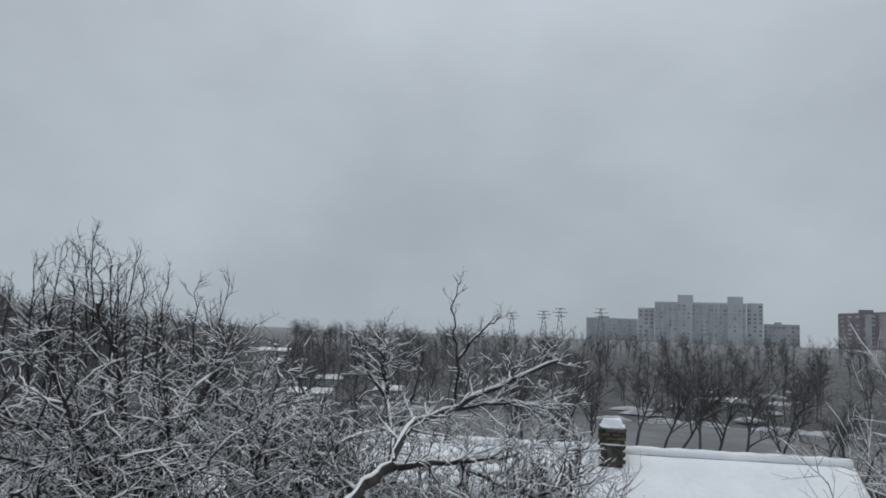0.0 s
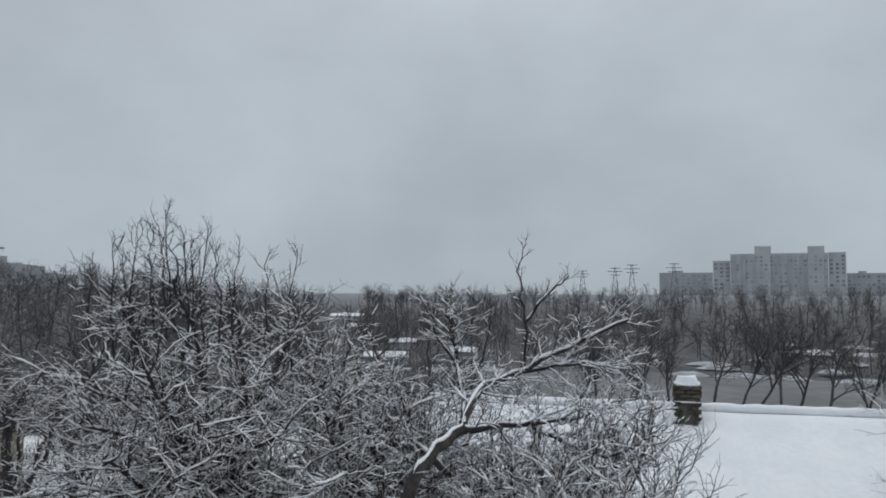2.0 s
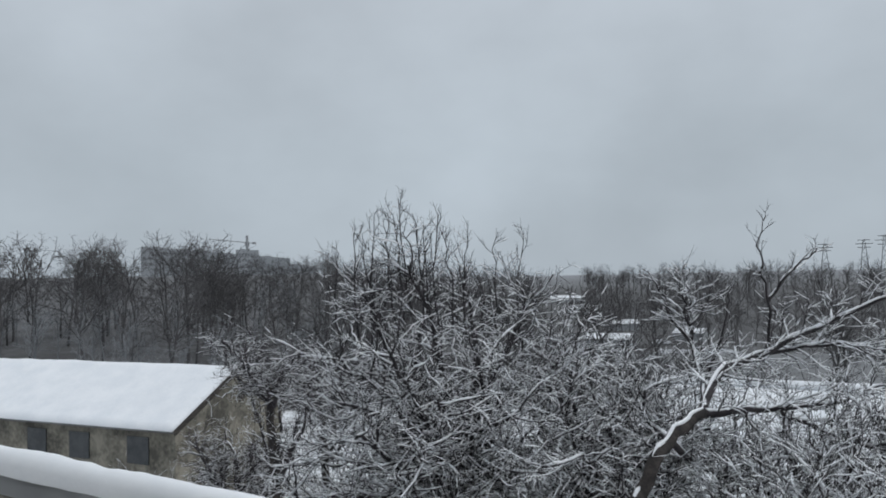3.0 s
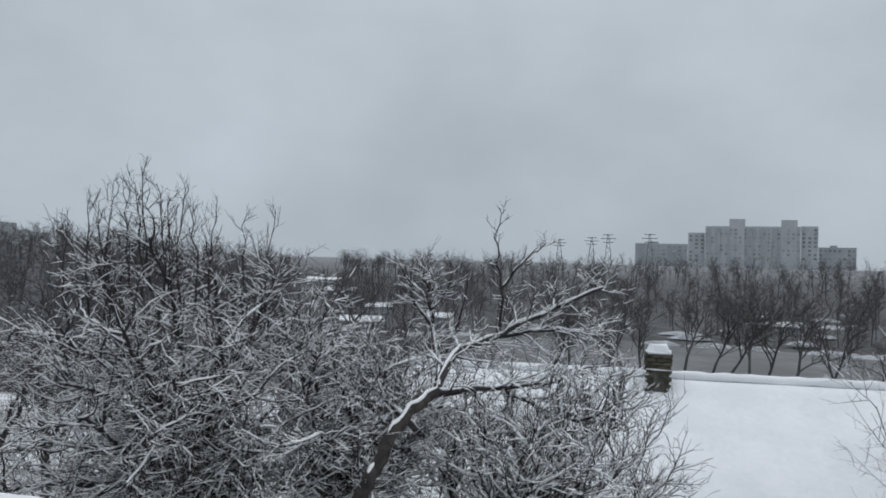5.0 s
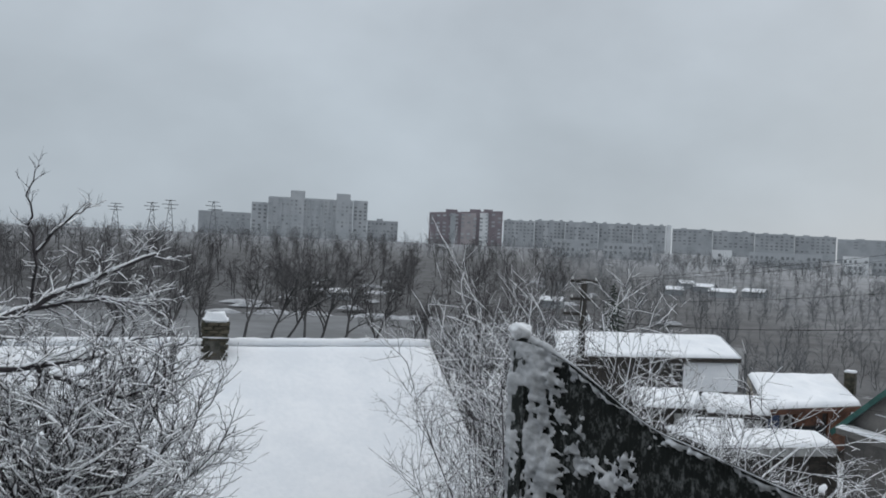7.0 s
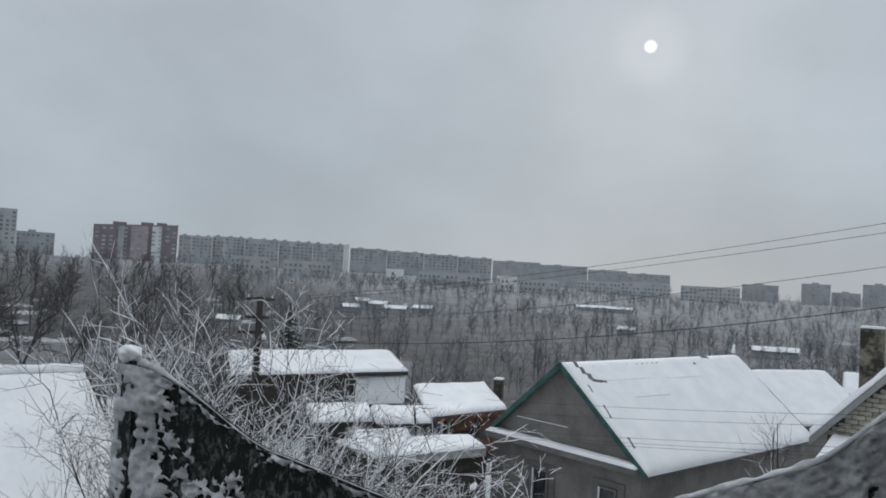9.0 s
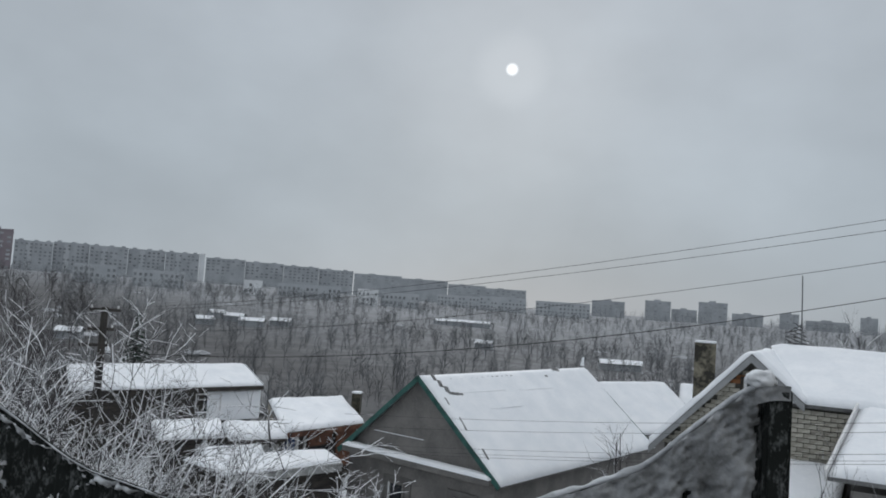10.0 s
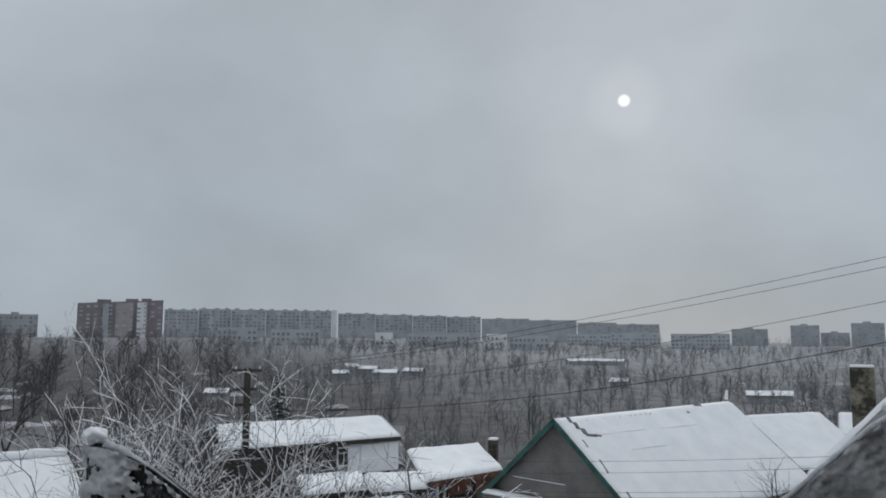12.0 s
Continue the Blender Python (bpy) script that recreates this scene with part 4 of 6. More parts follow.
    part("side_wall", prismed([g[0] - f * 0.62, g[3], q[3] - low, q[0] - f * 0.62 - low + Vector((0, 0, 0.08))], e * 0.1), PLASTER, th)
    m = q[0].lerp(q[1], 0.5)
    part("eaves_board", boxed((m.x + f.x * 0.02, m.y + f.y * 0.02, 0.98), ((q[1] - q[0]).length, 0.04, 0.2), ang), RUST_WOOD, th)
    for name, k, w, zc, h, mt in (("door", 0.14, 0.75, 0.0, 1.7, BLUE_PAINT), ("post", 0.245, 0.14, -0.05, 1.8, WHITE_PAINT), ("window", 0.07, 0.28, 0.2, 1.0, WHITE_PAINT), ("post", 0.335, 0.12, -0.05, 1.8, GREY_PAINT), ("board_panel", 0.52, 1.5, 0.55, 0.55, RUST_WOOD), ("board_panel", 0.85, 1.2, 0.0, 1.7, RUST_WOOD), ("opening", 0.5, 1.7, -0.4, 1.2, GLAZING)):
        p = q[0].lerp(q[1], k) - f * 0.46
        part(name, boxed((p.x, p.y, zc), (w, 0.08, h), ang, 0.006), mt, th)
    c = at(-56.5, 39.2)
    ch = part("chimney", boxed((c.x, c.y, 1.75), (0.42, 0.42, 1.0), 20, 0.02), BRICK_OLD, th, "short brick chimney stub")
    part("snow_cap", boxed((c.x, c.y, 2.29), (0.46, 0.46, 0.1), 20, 0.04), SNOW, ch)
    # flat-roofed lean-to sheds between the gardens
    for az0, az1, d, z, deep, k in ((-43.2, -47.6, 31.5, 1.1, 2.6, 1), (-47.9, -51.9, 31.3, 1.18, 2.2, 2), (-46.6, -50.6, 29.6, 0.62, 1.5, 3)):
        q = [at(az0, d, z), at(az1, d + 0.8, z), at(az1 + 0.4, d + 0.8 + deep, z + 0.22), at(az0 + 0.6, d + deep, z + 0.22)]
        th = thing("garden_shed", (q[0].x, q[0].y, -1.5), "low garden shed buried under snow", "shed", "low sheds")
        part("roof_sheet", prismed(q, (0, 0, -0.12)), DARK_WOOD, th)
        part("roof_snow", snow_slab(*[p + Vector((0, 0, 0.004)) for p in q], 0.2, 36, 18, 0.06, 0.16, 50 + k), SNOW, th, "lumpy blanket of snow")
        e = (q[1] - q[0]).normalized()
        g = [p - Vector((0, 0, 0.13)) for p in (q[0].lerp(q[2], 0.06), q[1].lerp(q[3], 0.06), q[2].lerp(q[0], 0.06), q[3].lerp(q[1], 0.06))]
        part("wall", prismed([Vector((p.x, p.y, -1.7)) for p in g], (0, 0, z - 0.13 + 1.7)), DARK_WOOD, th)
        p = q[0].lerp(q[1], 0.7)
        part("panel", boxed((p.x, p.y, z - 0.5), (0.7, 0.1, 0.6), math.degrees(math.atan2(e.y, e.x))), GREY_PAINT, th)
    # second roof behind the green house
    a, b = at(-73.4, 45.2, EYE - 3.9), at(-77.9, 49.5, EYE - 3.9)
    house_plain("cottage_house", "small cottage behind with a plain snowy roof", a, b, 3.2, 2.2, -1.8, RENDER_GREY, CONCRETE, 0.15, 31)
    a, b = at(-79.4, 52, EYE - 4.1), at(-82, 52, EYE - 4.1)
    house_plain("cottage_house", "small cottage behind with a plain snowy roof", a, b, 3.0, 1.6, -1.8, RENDER_GREY, CONCRETE, 0.15, 33)
    # sheds scattered over the far gardens
    rng = random.Random(8)
    for az, d, w in ((-47.6, 200, 6), (-45.5, 215, 4), (-49.8, 205, 5), (-44.6, 195, 4), (-46.6, 210, 5), (-64.6, 190, 4), (-61.5, 280, 12), (-63.2, 290, 12), (-73.5, 160, 5), (-75, 162, 4), (-88.0, 240, 9), (-90.0, 260, 8), (-36, 150, 4),
                     (8.6, 160, 6), (3.8, 140, 5), (11.2, 200, 8), (-20.5, 150, 5), (10.0, 128, 7), (12.5, 240, 10)):
        p = at(az, d)
        g = height(p.x, p.y)
        tw = rng.uniform(-25, 25) + az
        L = Vector((math.cos(radians(tw)), math.sin(radians(tw)), 0)) * w
        h = 2.0
        house_plain("far_house", "small far cottage with a snowy roof", (p.x, p.y, g + h), (p.x + L.x, p.y + L.y, g + h), 1.7, 0.7, g, PANEL_GREY, None, 0.12, az)


def utility_pole():
    p = at(-39.05, 38.3)
    g = height(p.x, p.y)
    th = thing("utility_pole", (p.x, p.y, g), "old tarred wooden utility pole with crossarms", "utility pole")
    part("pole", rod(bmesh.new(), (p.x, p.y, g - 0.5), (p.x, p.y, EYE - 1.25), 0.19, 0.15, 12), POLE_WOOD, th)
    arm = Vector((0.777, -0.63, 0))
    for dz, L in ((0.12, 1.3), (0.98, 1.1), (1.7, 1.2)):
        sh = -0.35 if dz > 1.5 else (-0.1 if dz > 0.5 else 0)
        c = Vector((p.x, p.y, EYE - 1.25 - dz)) + arm * sh
        part("crossarm", boxed(c, (L, 0.13, 0.13), math.degrees(math.atan2(arm.y, arm.x)), 0.01), POLE_WOOD, th)
        for s in (-0.42, 0.42):
            q = c + arm * L * s
            part("insulator", rod(bmesh.new(), q + Vector((0, 0, 0.05)), q + Vector((0, 0, 0.2)), 0.05, 0.03, 8), WHITE_PAINT, th)
    part("lamp_hood", rod(bmesh.new(), Vector((p.x + 0.5, p.y + 0.35, EYE - 3.3)), Vector((p.x + 0.5, p.y + 0.35, EYE - 2.95)), 0.26, 0.1, 12), SNOW, th, "snow-capped street lamp hood")
    part("lamp_arm", rod(bmesh.new(), Vector((p.x, p.y, EYE - 3.0)), Vector((p.x + 0.5, p.y + 0.35, EYE - 2.95)), 0.03), STEEL, th)
    top = Vector((p.x, p.y, EYE - 1.3))
    # wires to a pole beyond the brick house
    ends = [(19.9, 1.35, EYE + 2.12, 0, 0.35), (19.9, 1.1, EYE + 1.94, 0.1, 0.35), (20.0, 1.2, EYE + 1.2, 0.95, 0.5), (24.9, 1.5, EYE + 0.43, 1.9, 0.7)]
    for x, y, z, dz, sg in ends:
        cu = bpy.data.curves.new("power_cable", "CURVE")
        cu.dimensions, cu.bevel_depth, cu.bevel_resolution = "3D", 0.006 if dz < 1.5 else 0.011, 2
        sp = cu.splines.new("POLY")
        a0, b0 = top - Vector((0, 0, dz)), Vector((x, y, z))
        N = 44
        sp.points.add(N)
        for i in range(N + 1):
            s = i / 30
            q = a0.lerp(b0, s)
            q.z -= sg * 4 * s * (1 - s)
            sp.points[i].co = (*q, 1)
        cu.materials.append(CABLE)
        ob = new("power_cable", cu)
        dg = bpy.context.evaluated_depsgraph_get()
        me = bpy.data.meshes.new_from_object(ob.evaluated_get(dg))
        bpy.data.objects.remove(ob)
        solid("power_cable", me, CABLE, "thin black overhead power cable from the pole", "cable", "overhead cables")


def service_cables():
    """Thin low wires slung across the gardens in front of the roofs."""
    for e0, e1 in ((-8.6, -4.4), (-9.4, -4.9), (-10.6, -6.2), (-10.9, -6.6), (-11.1, -6.8)):
        P = []
        a0, b0 = Vector(polar(-56, e0 + 0.25, 21)), Vector(polar(-98, e1 - 0.2, 15.5))
        for i in range(25):
            q = a0.lerp(b0, i / 24)
            q.z -= 0.12 * 4 * (i / 24) * (1 - i / 24)
            P.append(q)
        L = Limbs()
        L.tube("cable", P, [0.0035] * 25, 5)
        solid("service_cable", L.mesh("cable"), CABLE, "thin service wire slung over the gardens", "cable", "service wires")


balcony()
fence()
house_near()
house_green()
carport()
house_brick()
small_houses()
utility_pole()


# ---- trees ----
class Limbs:
    """Gathers tapered tubes, by part, as arrays."""

    def __init__(self):
        self.v, self.f, self.n = {}, {}, {}

    def tubes(self, key, P, R, sides):
        """P: branches x points x 3, R: branches x points."""
        N, n, _ = P.shape
        T = np.gradient(P, axis=1)
        T /= np.linalg.norm(T, axis=2, keepdims=True) + 1e-9
        ref = np.where((np.abs(T[:, :1, 2:3]) < 0.8), np.array([0.31, 0.17, 0.93]), np.array([0.93, 0.2, 0.1]))
        A = np.cross(T, np.broadcast_to(ref, T.shape))
        A /= np.linalg.norm(A, axis=2, keepdims=True) + 1e-9
        B = np.cross(T, A)
        g = np.arange(sides) * 2 * np.pi / sides + 0.4
        V = P[:, :, None] + R[:, :, None, None] * (np.cos(g)[:, None] * A[:, :, None] + np.sin(g)[:, None] * B[:, :, None])
        idx = np.arange(N * n * sides).reshape(N, n, sides)
        nx = np.roll(idx, -1, axis=2)
        F = np.stack([idx[:, :-1], idx[:, 1:], nx[:, 1:], nx[:, :-1]], -1).reshape(-1, 4)
        k = self.n.get(key, 0)
        self.v.setdefault(key, []).append(V.reshape(-1, 3))
        self.f.setdefault(key, []).append(F + k)
        self.n[key] = k + V.size // 3

    def tube(self, key, P, R, sides):
        self.tubes(key, np.asarray(P, float)[None], np.asarray(R, float)[None], sides)

    def mesh(self, key):
        return from_arrays(key, np.concatenate(self.v[key]), np.concatenate(self.f[key]), True)


def unit(v):
    return v / (np.linalg.norm(v, axis=-1, keepdims=True) + 1e-9)


def march(rng, start, way, length, steps, bend, lift):
    """Branches that wander from their starts: N x (steps + 1) x 3."""
    P, d = [start], unit(way)
    for _ in range(steps):
        d = unit(d + rng.normal(0, bend, d.shape) + np.array([0, 0, lift]))
        P.append(P[-1] + d * (length / steps)[:, None])
    return np.stack(P, 1)


def sprout(rng, P, R, kids, long, rad, frm=0.15, spread=0.7, up=0.3, steps=5, bend=0.16, lift=0.05, tip=0.3, drop=0.5):
    """Side branches along every branch of P."""
    M, n, _ = P.shape
    t = frm + (1 - frm) * (np.arange(kids)[None] + rng.uniform(0, 1, (M, kids))) / kids
    x = t * (n - 1)
    i = np.clip(x.astype(int), 0, n - 2)
    m = np.arange(M)[:, None]
    a, b = P[m, i], P[m, i + 1]
    q = a + (b - a) * (x - i)[..., None]
    ax = unit(b - a)
    side = unit(np.cross(ax, rng.normal(0, 1, ax.shape)))
    w = (spread * rng.uniform(0.7, 1.3, t.shape))[..., None]
    way = ax * np.cos(w) + side * np.sin(w) + np.array([0, 0, up]) * rng.uniform(0.3, 1.2, t.shape)[..., None]
    ln = long * rng.uniform(0.5, 1.25, t.shape) * (1 + drop * 0.4 - drop * t)
    r0 = np.minimum(R[m, i] * 0.8, rad * rng.uniform(0.8, 1.2, t.shape)).reshape(-1)
    C = march(rng, q.reshape(-1, 3), way.reshape(-1, 3), ln.reshape(-1), steps, bend, lift)
    return C, r0[:, None] * np.linspace(1, tip, steps + 1)[None] + 0.0005


def resample(P, n=12):
    s = np.linspace(0, len(P) - 1, n)
    i = np.clip(s.astype(int), 0, len(P) - 2)
    return P[i] + (P[i + 1] - P[i]) * (s - i)[:, None]


def snow_on(L, rng, P, R, thick, gap, bare=None, sides=4, cling=0.93):
    """Snow along the upper side of the flatter branches, thinning where they steepen."""
    d = np.gradient(P, axis=1)
    slope = np.abs(d[..., 2]) / (np.linalg.norm(d, axis=2) + 1e-9)
    f = np.clip((cling - slope) / 0.3, 0, 1) * rng.uniform(0.55, 1.2, slope.shape)
    f *= np.where(rng.uniform(0, 1, slope.shape) < gap, 0.15, 1.0)
    if bare:
        high = np.clip((P[:, :, 2].mean(1) - bare[0]) / (bare[1] - bare[0]), 0, 1)
        f *= np.where(rng.uniform(0, 1, len(P)) < high * 0.9, 0.12, 1.0)[:, None]
    if sides == 3:  # many fine twigs have shed their snow
        f *= np.where(rng.uniform(0, 1, len(P)) < 0.4, 0.0, 1.0)[:, None]
    f[:, 0] *= 0.5
    f[:, -1] *= 0.5
    keep = f.max(1) > 0.3
    P, R, f = P[keep], R[keep], f[keep]
    Q = P.copy()
    core = np.minimum(R * 0.45, 0.009)
    Q[..., 2] += np.maximum(R * 0.75, R - 0.006) + thick * 0.6 * f
    L.tubes("snow", Q, np.where(f > 0.08, core + thick * f, R * 0.3), sides)


def add_tree(name, label, loc, trunk, stages, rng, thick=0.009, gap=0.12, bare=None, category="tree", group="", cling=0.93):
    """One tree: its trunk, the crown's branches stage by stage, and the snow on them."""
    th = thing(name, loc, label, category, group)
    L = Limbs()
    if trunk is not None:
        L.tube("trunk", trunk[0], trunk[1], 10)
        snow_on(L, rng, trunk[0][None], trunk[1][None], thick * 1.5, gap, bare, 5)
    for k, (P, R) in enumerate(stages):
        fine = R[:, 0].mean() < 0.008
        R = R * (0.95 if fine else 1.0)
        L.tubes("crown", P, R, 3 if fine else (4 if R[:, 0].mean() < 0.02 else 6))
        snow_on(L, rng, P, R, thick * (0.58 if fine else 1.15), gap, bare, 3 if fine else 4, cling)
    for key, mt in (("trunk", BARK), ("crown", TWIG), ("snow", TWIG_SNOW)):
        if key in L.v:
            ob = part(key, L.mesh(key), mt, th, "snow lying along the branches" if key == "snow" else "")
            if key != "trunk":
                tagged(ob, kind="stuff")
    return th


def limb_line(rng, pts, wob=0.03):
    """A limb through a few places, bent in between."""
    pts = [np.array(p, float) for p in pts]
    out = []
    for i in range(len(pts) - 1):
        p0, p1, p2, p3 = pts[max(i - 1, 0)], pts[i], pts[i + 1], pts[min(i + 2, len(pts) - 1)]
        for k in range(6):
            t = k / 6
            out.append(0.5 * ((2 * p1) + (p2 - p0) * t + (2 * p0 - 5 * p1 + 4 * p2 - p3) * t * t + (3 * p1 - p0 - 3 * p2 + p3) * t ** 3))
    out.append(pts[-1])
    out = np.array(out)
    out[1:-1] += rng.normal(0, wob, out[1:-1].shape)
    return out


def polar(az, el, d):
    p = at(az, d)
    return (p.x, p.y, EYE + d * math.tan(radians(el)))


def fan(rng, start, ends, r0, r1, sagging=-0.1, wob=0.03):
    """Limbs from one fork to several places."""
    P = []
    for e in ends:
        e = np.array(polar(*e))
        m = np.array(start) * 0.5 + e * 0.5 + rng.normal(0, 0.16, 3) + np.array([0, 0, sagging])
        P.append(resample(limb_line(rng, [start, m, e], wob)))
    P = np.array(P)
    return P, np.repeat(np.linspace(r0, r1, P.shape[1])[None], len(P), 0)


def orchard_trees():
    rng = np.random.default_rng(4)
    # the broad old apricot
    base = at(21.0, 9.6)
    tr = limb_line(rng, [(base.x, base.y, -0.1), (base.x + 0.1, base.y - 0.1, 2.2), (base.x, base.y, 4.2)], 0.02)
    ends = ((23.4, 1.2, 9.2), (26.5, -1.2, 9.4), (28.8, -5.0, 9.3), (19.0, -1.4, 9.6), (14.8, -1.6, 9.3), (12.0, -5.5, 8.9), (28.6, -8.6, 8.8), (25.0, -5.0, 8.2), (18.5, -5.5, 8.2), (22.0, -2.0, 10.6), (15.5, -9.5, 8.1),
            (27.5, -11.0, 8.2), (21.5, -8.5, 7.7), (29.5, -12, 8.8), (17.0, -13.5, 8.0), (24.5, -14, 8.0), (32.0, -15, 8.6), (20.5, -16, 7.9), (28, -16.5, 8.2), (13.5, -12.5, 8.2), (22.5, -12, 7.6), (17.5, -15.5, 8.0), (19.0, -18, 7.8), (15.5, -17.5, 7.7), (14.0, -19.5, 7.6), (18.5, -20.5, 7.7), (22.5, -19.5, 7.8), (26, -19, 8.0))
    limbs = fan(rng, tr[-1], ends, 0.055, 0.014, 0.15)
    two = sprout(rng, *limbs, 14, 1.0, 0.0115, 0.2, 0.88, 0.08, 7, 0.17, 0.03)
    three = sprout(rng, *two, 8, 0.46, 0.0052, 0.1, 0.95, 0.06, 4, 0.2, 0.03)
    four = sprout(rng, *three, 4, 0.19, 0.003, 0.1, 0.95, 0.1, 2, 0.2, 0.05)
    # upright water shoots at its top
    W = []
    for az, el, e2 in ((23.5, 1.0, 6.1), (24.6, 0.5, 4.5), (22.5, 0.6, 5.0), (21.5, 0.2, 4.9), (25.8, 0.0, 4.3), (27.2, -1.0, 3.6), (20.5, 0.0, 3.6), (19.4, -0.8, 3.2), (28.5, -1.5, 2.2), (17.4, -1.6, 3.2), (15.4, -1.6, 3.4), (26.4, -1.0, 3.0), (22.0, 0.0, 4.0), (24.0, 0.5, 5.0)):
        W.append(resample(limb_line(rng, [polar(az - 0.3, el - 3.5, 9.3), polar(az + rng.uniform(-.4, .4), el, 9.3), polar(az + rng.uniform(-.6, .6), e2, 9.2)], 0.018), 10))
    W = np.array(W)
    up = (W, np.repeat(np.linspace(0.015, 0.0035, 10)[None], len(W), 0))
    up2 = sprout(rng, *up, 12, 0.42, 0.0045, 0.15, 0.8, 0.35, 5, 0.14, 0.08, drop=0.9)
    up3 = sprout(rng, *up2, 5, 0.15, 0.0028, 0.2, 0.8, 0.3, 3, 0.15, 0.05)
    add_tree("apricot_tree", "broad bare apricot tree with snow along every branch", base, (tr, np.linspace(0.17, 0.12, len(tr))), [limbs, two, three, four, up, up2, up3], rng, 0.0095, 0.24, (EYE - 0.4, EYE + 0.9), group="orchard trees")

    # lower tree to its side
    base = at(10.5, 8.8)
    tr = limb_line(rng, [(base.x, base.y, -0.1), (base.x, base.y, 1.9), (base.x + 0.1, base.y, 3.9)], 0.02)
    ends = ((14.5, -6.4, 8.6), (11.5, -5.6, 8.8), (8.3, -6.4, 9.0), (6.5, -8.0, 8.6), (12.5, -9.0, 8.0), (9.5, -9.4, 8.0), (15.5, -11.5, 8.2), (6.0, -12.0, 8.3), (11, -12.5, 7.6), (8.0, -15, 7.8), (13.0, -16, 7.8), (4.5, -15, 8.2), (4.2, -8.6, 9.2), (2.2, -10.5, 9.0), (5.2, -10.6, 8.8))
    limbs = fan(rng, tr[-1], ends, 0.04, 0.012, 0.1)
    two = sprout(rng, *limbs, 14, 0.86, 0.0105, 0.18, 0.88, 0.1, 6, 0.17, 0.04)
    three = sprout(rng, *two, 7, 0.45, 0.0052, 0.1, 0.95, 0.06, 4, 0.2, 0.04)
    four = sprout(rng, *three, 4, 0.19, 0.003, 0.1, 0.9, 0.1, 2, 0.2, 0.05)
    add_tree("plum_tree", "low bare plum tree heaped with snow", base, (tr, np.linspace(0.11, 0.08, len(tr))), [limbs, two, three, four], rng, 0.0122, 0.2, group="orchard trees")

    # the leaning tree in front of the snowy roof
    base = at(9.0, 7.3)
    tr = limb_line(rng, [(base.x, base.y, -0.1), polar(8.4, -20.4, 7.2), polar(7.0, -14.9, 7.4), polar(5.0, -11.4, 7.7), polar(2.7, -9.5, 8.2)], 0.015)
    def lines(rows):
        P = np.array([resample(limb_line(rng, [polar(*q) for q in pts], 0.02), 14) for pts, _, _ in rows])
        return P, np.array([np.linspace(a, b, 14) for _, a, b in rows])
    big = lines([([(2.7, -9.5, 8.2), (1.5, -6.6, 9.0), (-1.5, -5.4, 9.7), (-5.5, -3.2, 10.4), (-9.2, -1.5, 10.6)], 0.055, 0.018),
                 ([(2.7, -9.5, 8.2), (0.5, -9.3, 8.4), (-3.0, -8.9, 8.9), (-6.0, -8.3, 9.6), (-8.8, -7.2, 9.7)], 0.042, 0.008),
                 ([(-0.8, -5.6, 10.2), (-5.0, -4.7, 10.2), (-9.3, -4.6, 10.3)], 0.028, 0.008),
                 ([(-2.0, -8.8, 9.6), (-5.0, -10.5, 9.2), (-8.0, -11.0, 9.0), (-11, -9.5, 9.0)], 0.032, 0.009),
                 ([(5.0, -11.4, 7.7), (7.0, -9.0, 9.6), (8.2, -6.0, 9.5)], 0.035, 0.009),
                 ([(5.0, -11.4, 7.7), (2.0, -13.5, 9.0), (-2.0, -13.0, 8.7)], 0.04, 0.01),
                 ([(2.5, -9.2, 8.25), (3.0, -5.0, 9.9), (3.5, -2.6, 9.8), (4.0, -0.8, 9.8)], 0.036, 0.006)])
    fine = lines([([(-1.5, -5.4, 10.2), (-1.9, -2.2, 10.2), (-1.5, 0.5, 10.1), (-1.4, 2.3, 10.0), (-1.9, 4.0, 10.0)], 0.02, 0.004),
                  ([(-1.9, -1.8, 10.2), (-3.4, 0.2, 10.2), (-5.0, 1.7, 10.2)], 0.024, 0.006),
                  ([(3.0, -5.0, 9.9), (4.6, -2.6, 9.8), (5.0, -1.4, 9.8), (5.8, 0.0, 9.7)], 0.022, 0.006),
                  ([(3.3, -3.5, 9.9), (2.2, -2.0, 9.9), (2.0, 0.0, 9.9)], 0.016, 0.005),
                  ([(2.6, -7.5, 9.9), (1.2, -4.0, 9.8), (0.6, -1.0, 9.8)], 0.02, 0.005)])
    two = sprout(rng, *big, 22, 0.52, 0.0092, 0.1, 0.95, 0.22, 5, 0.18, 0.05)
    three = sprout(rng, *two, 6, 0.32, 0.005, 0.12, 0.9, 0.12, 4, 0.2, 0.06)
    four = sprout(rng, *three, 3, 0.17, 0.003, 0.15, 0.85, 0.2, 2, 0.2, 0.05)
    f2 = sprout(rng, *fine, 10, 0.32, 0.005, 0.2, 0.8, 0.4, 5, 0.15, 0.08, drop=0.9)
    f3 = sprout(rng, *f2, 4, 0.14, 0.0029, 0.2, 0.8, 0.3, 3, 0.15, 0.06)
    add_tree("leaning_tree", "leaning bare fruit tree with forked limbs holding snow", base, (tr, np.linspace(0.08, 0.052, len(tr))), [big, two, three, four, fine, f2, f3], rng, 0.0105, 0.16, (EYE - 0.2, EYE + 1.0), group="orchard trees")

    # arching shoots beneath it
    base = at(-0.5, 8.4)
    tr = limb_line(rng, [(base.x, base.y, -0.1), (base.x + 0.1, base.y, 1.6), (base.x + 0.25, base.y, 3.3)], 0.02)
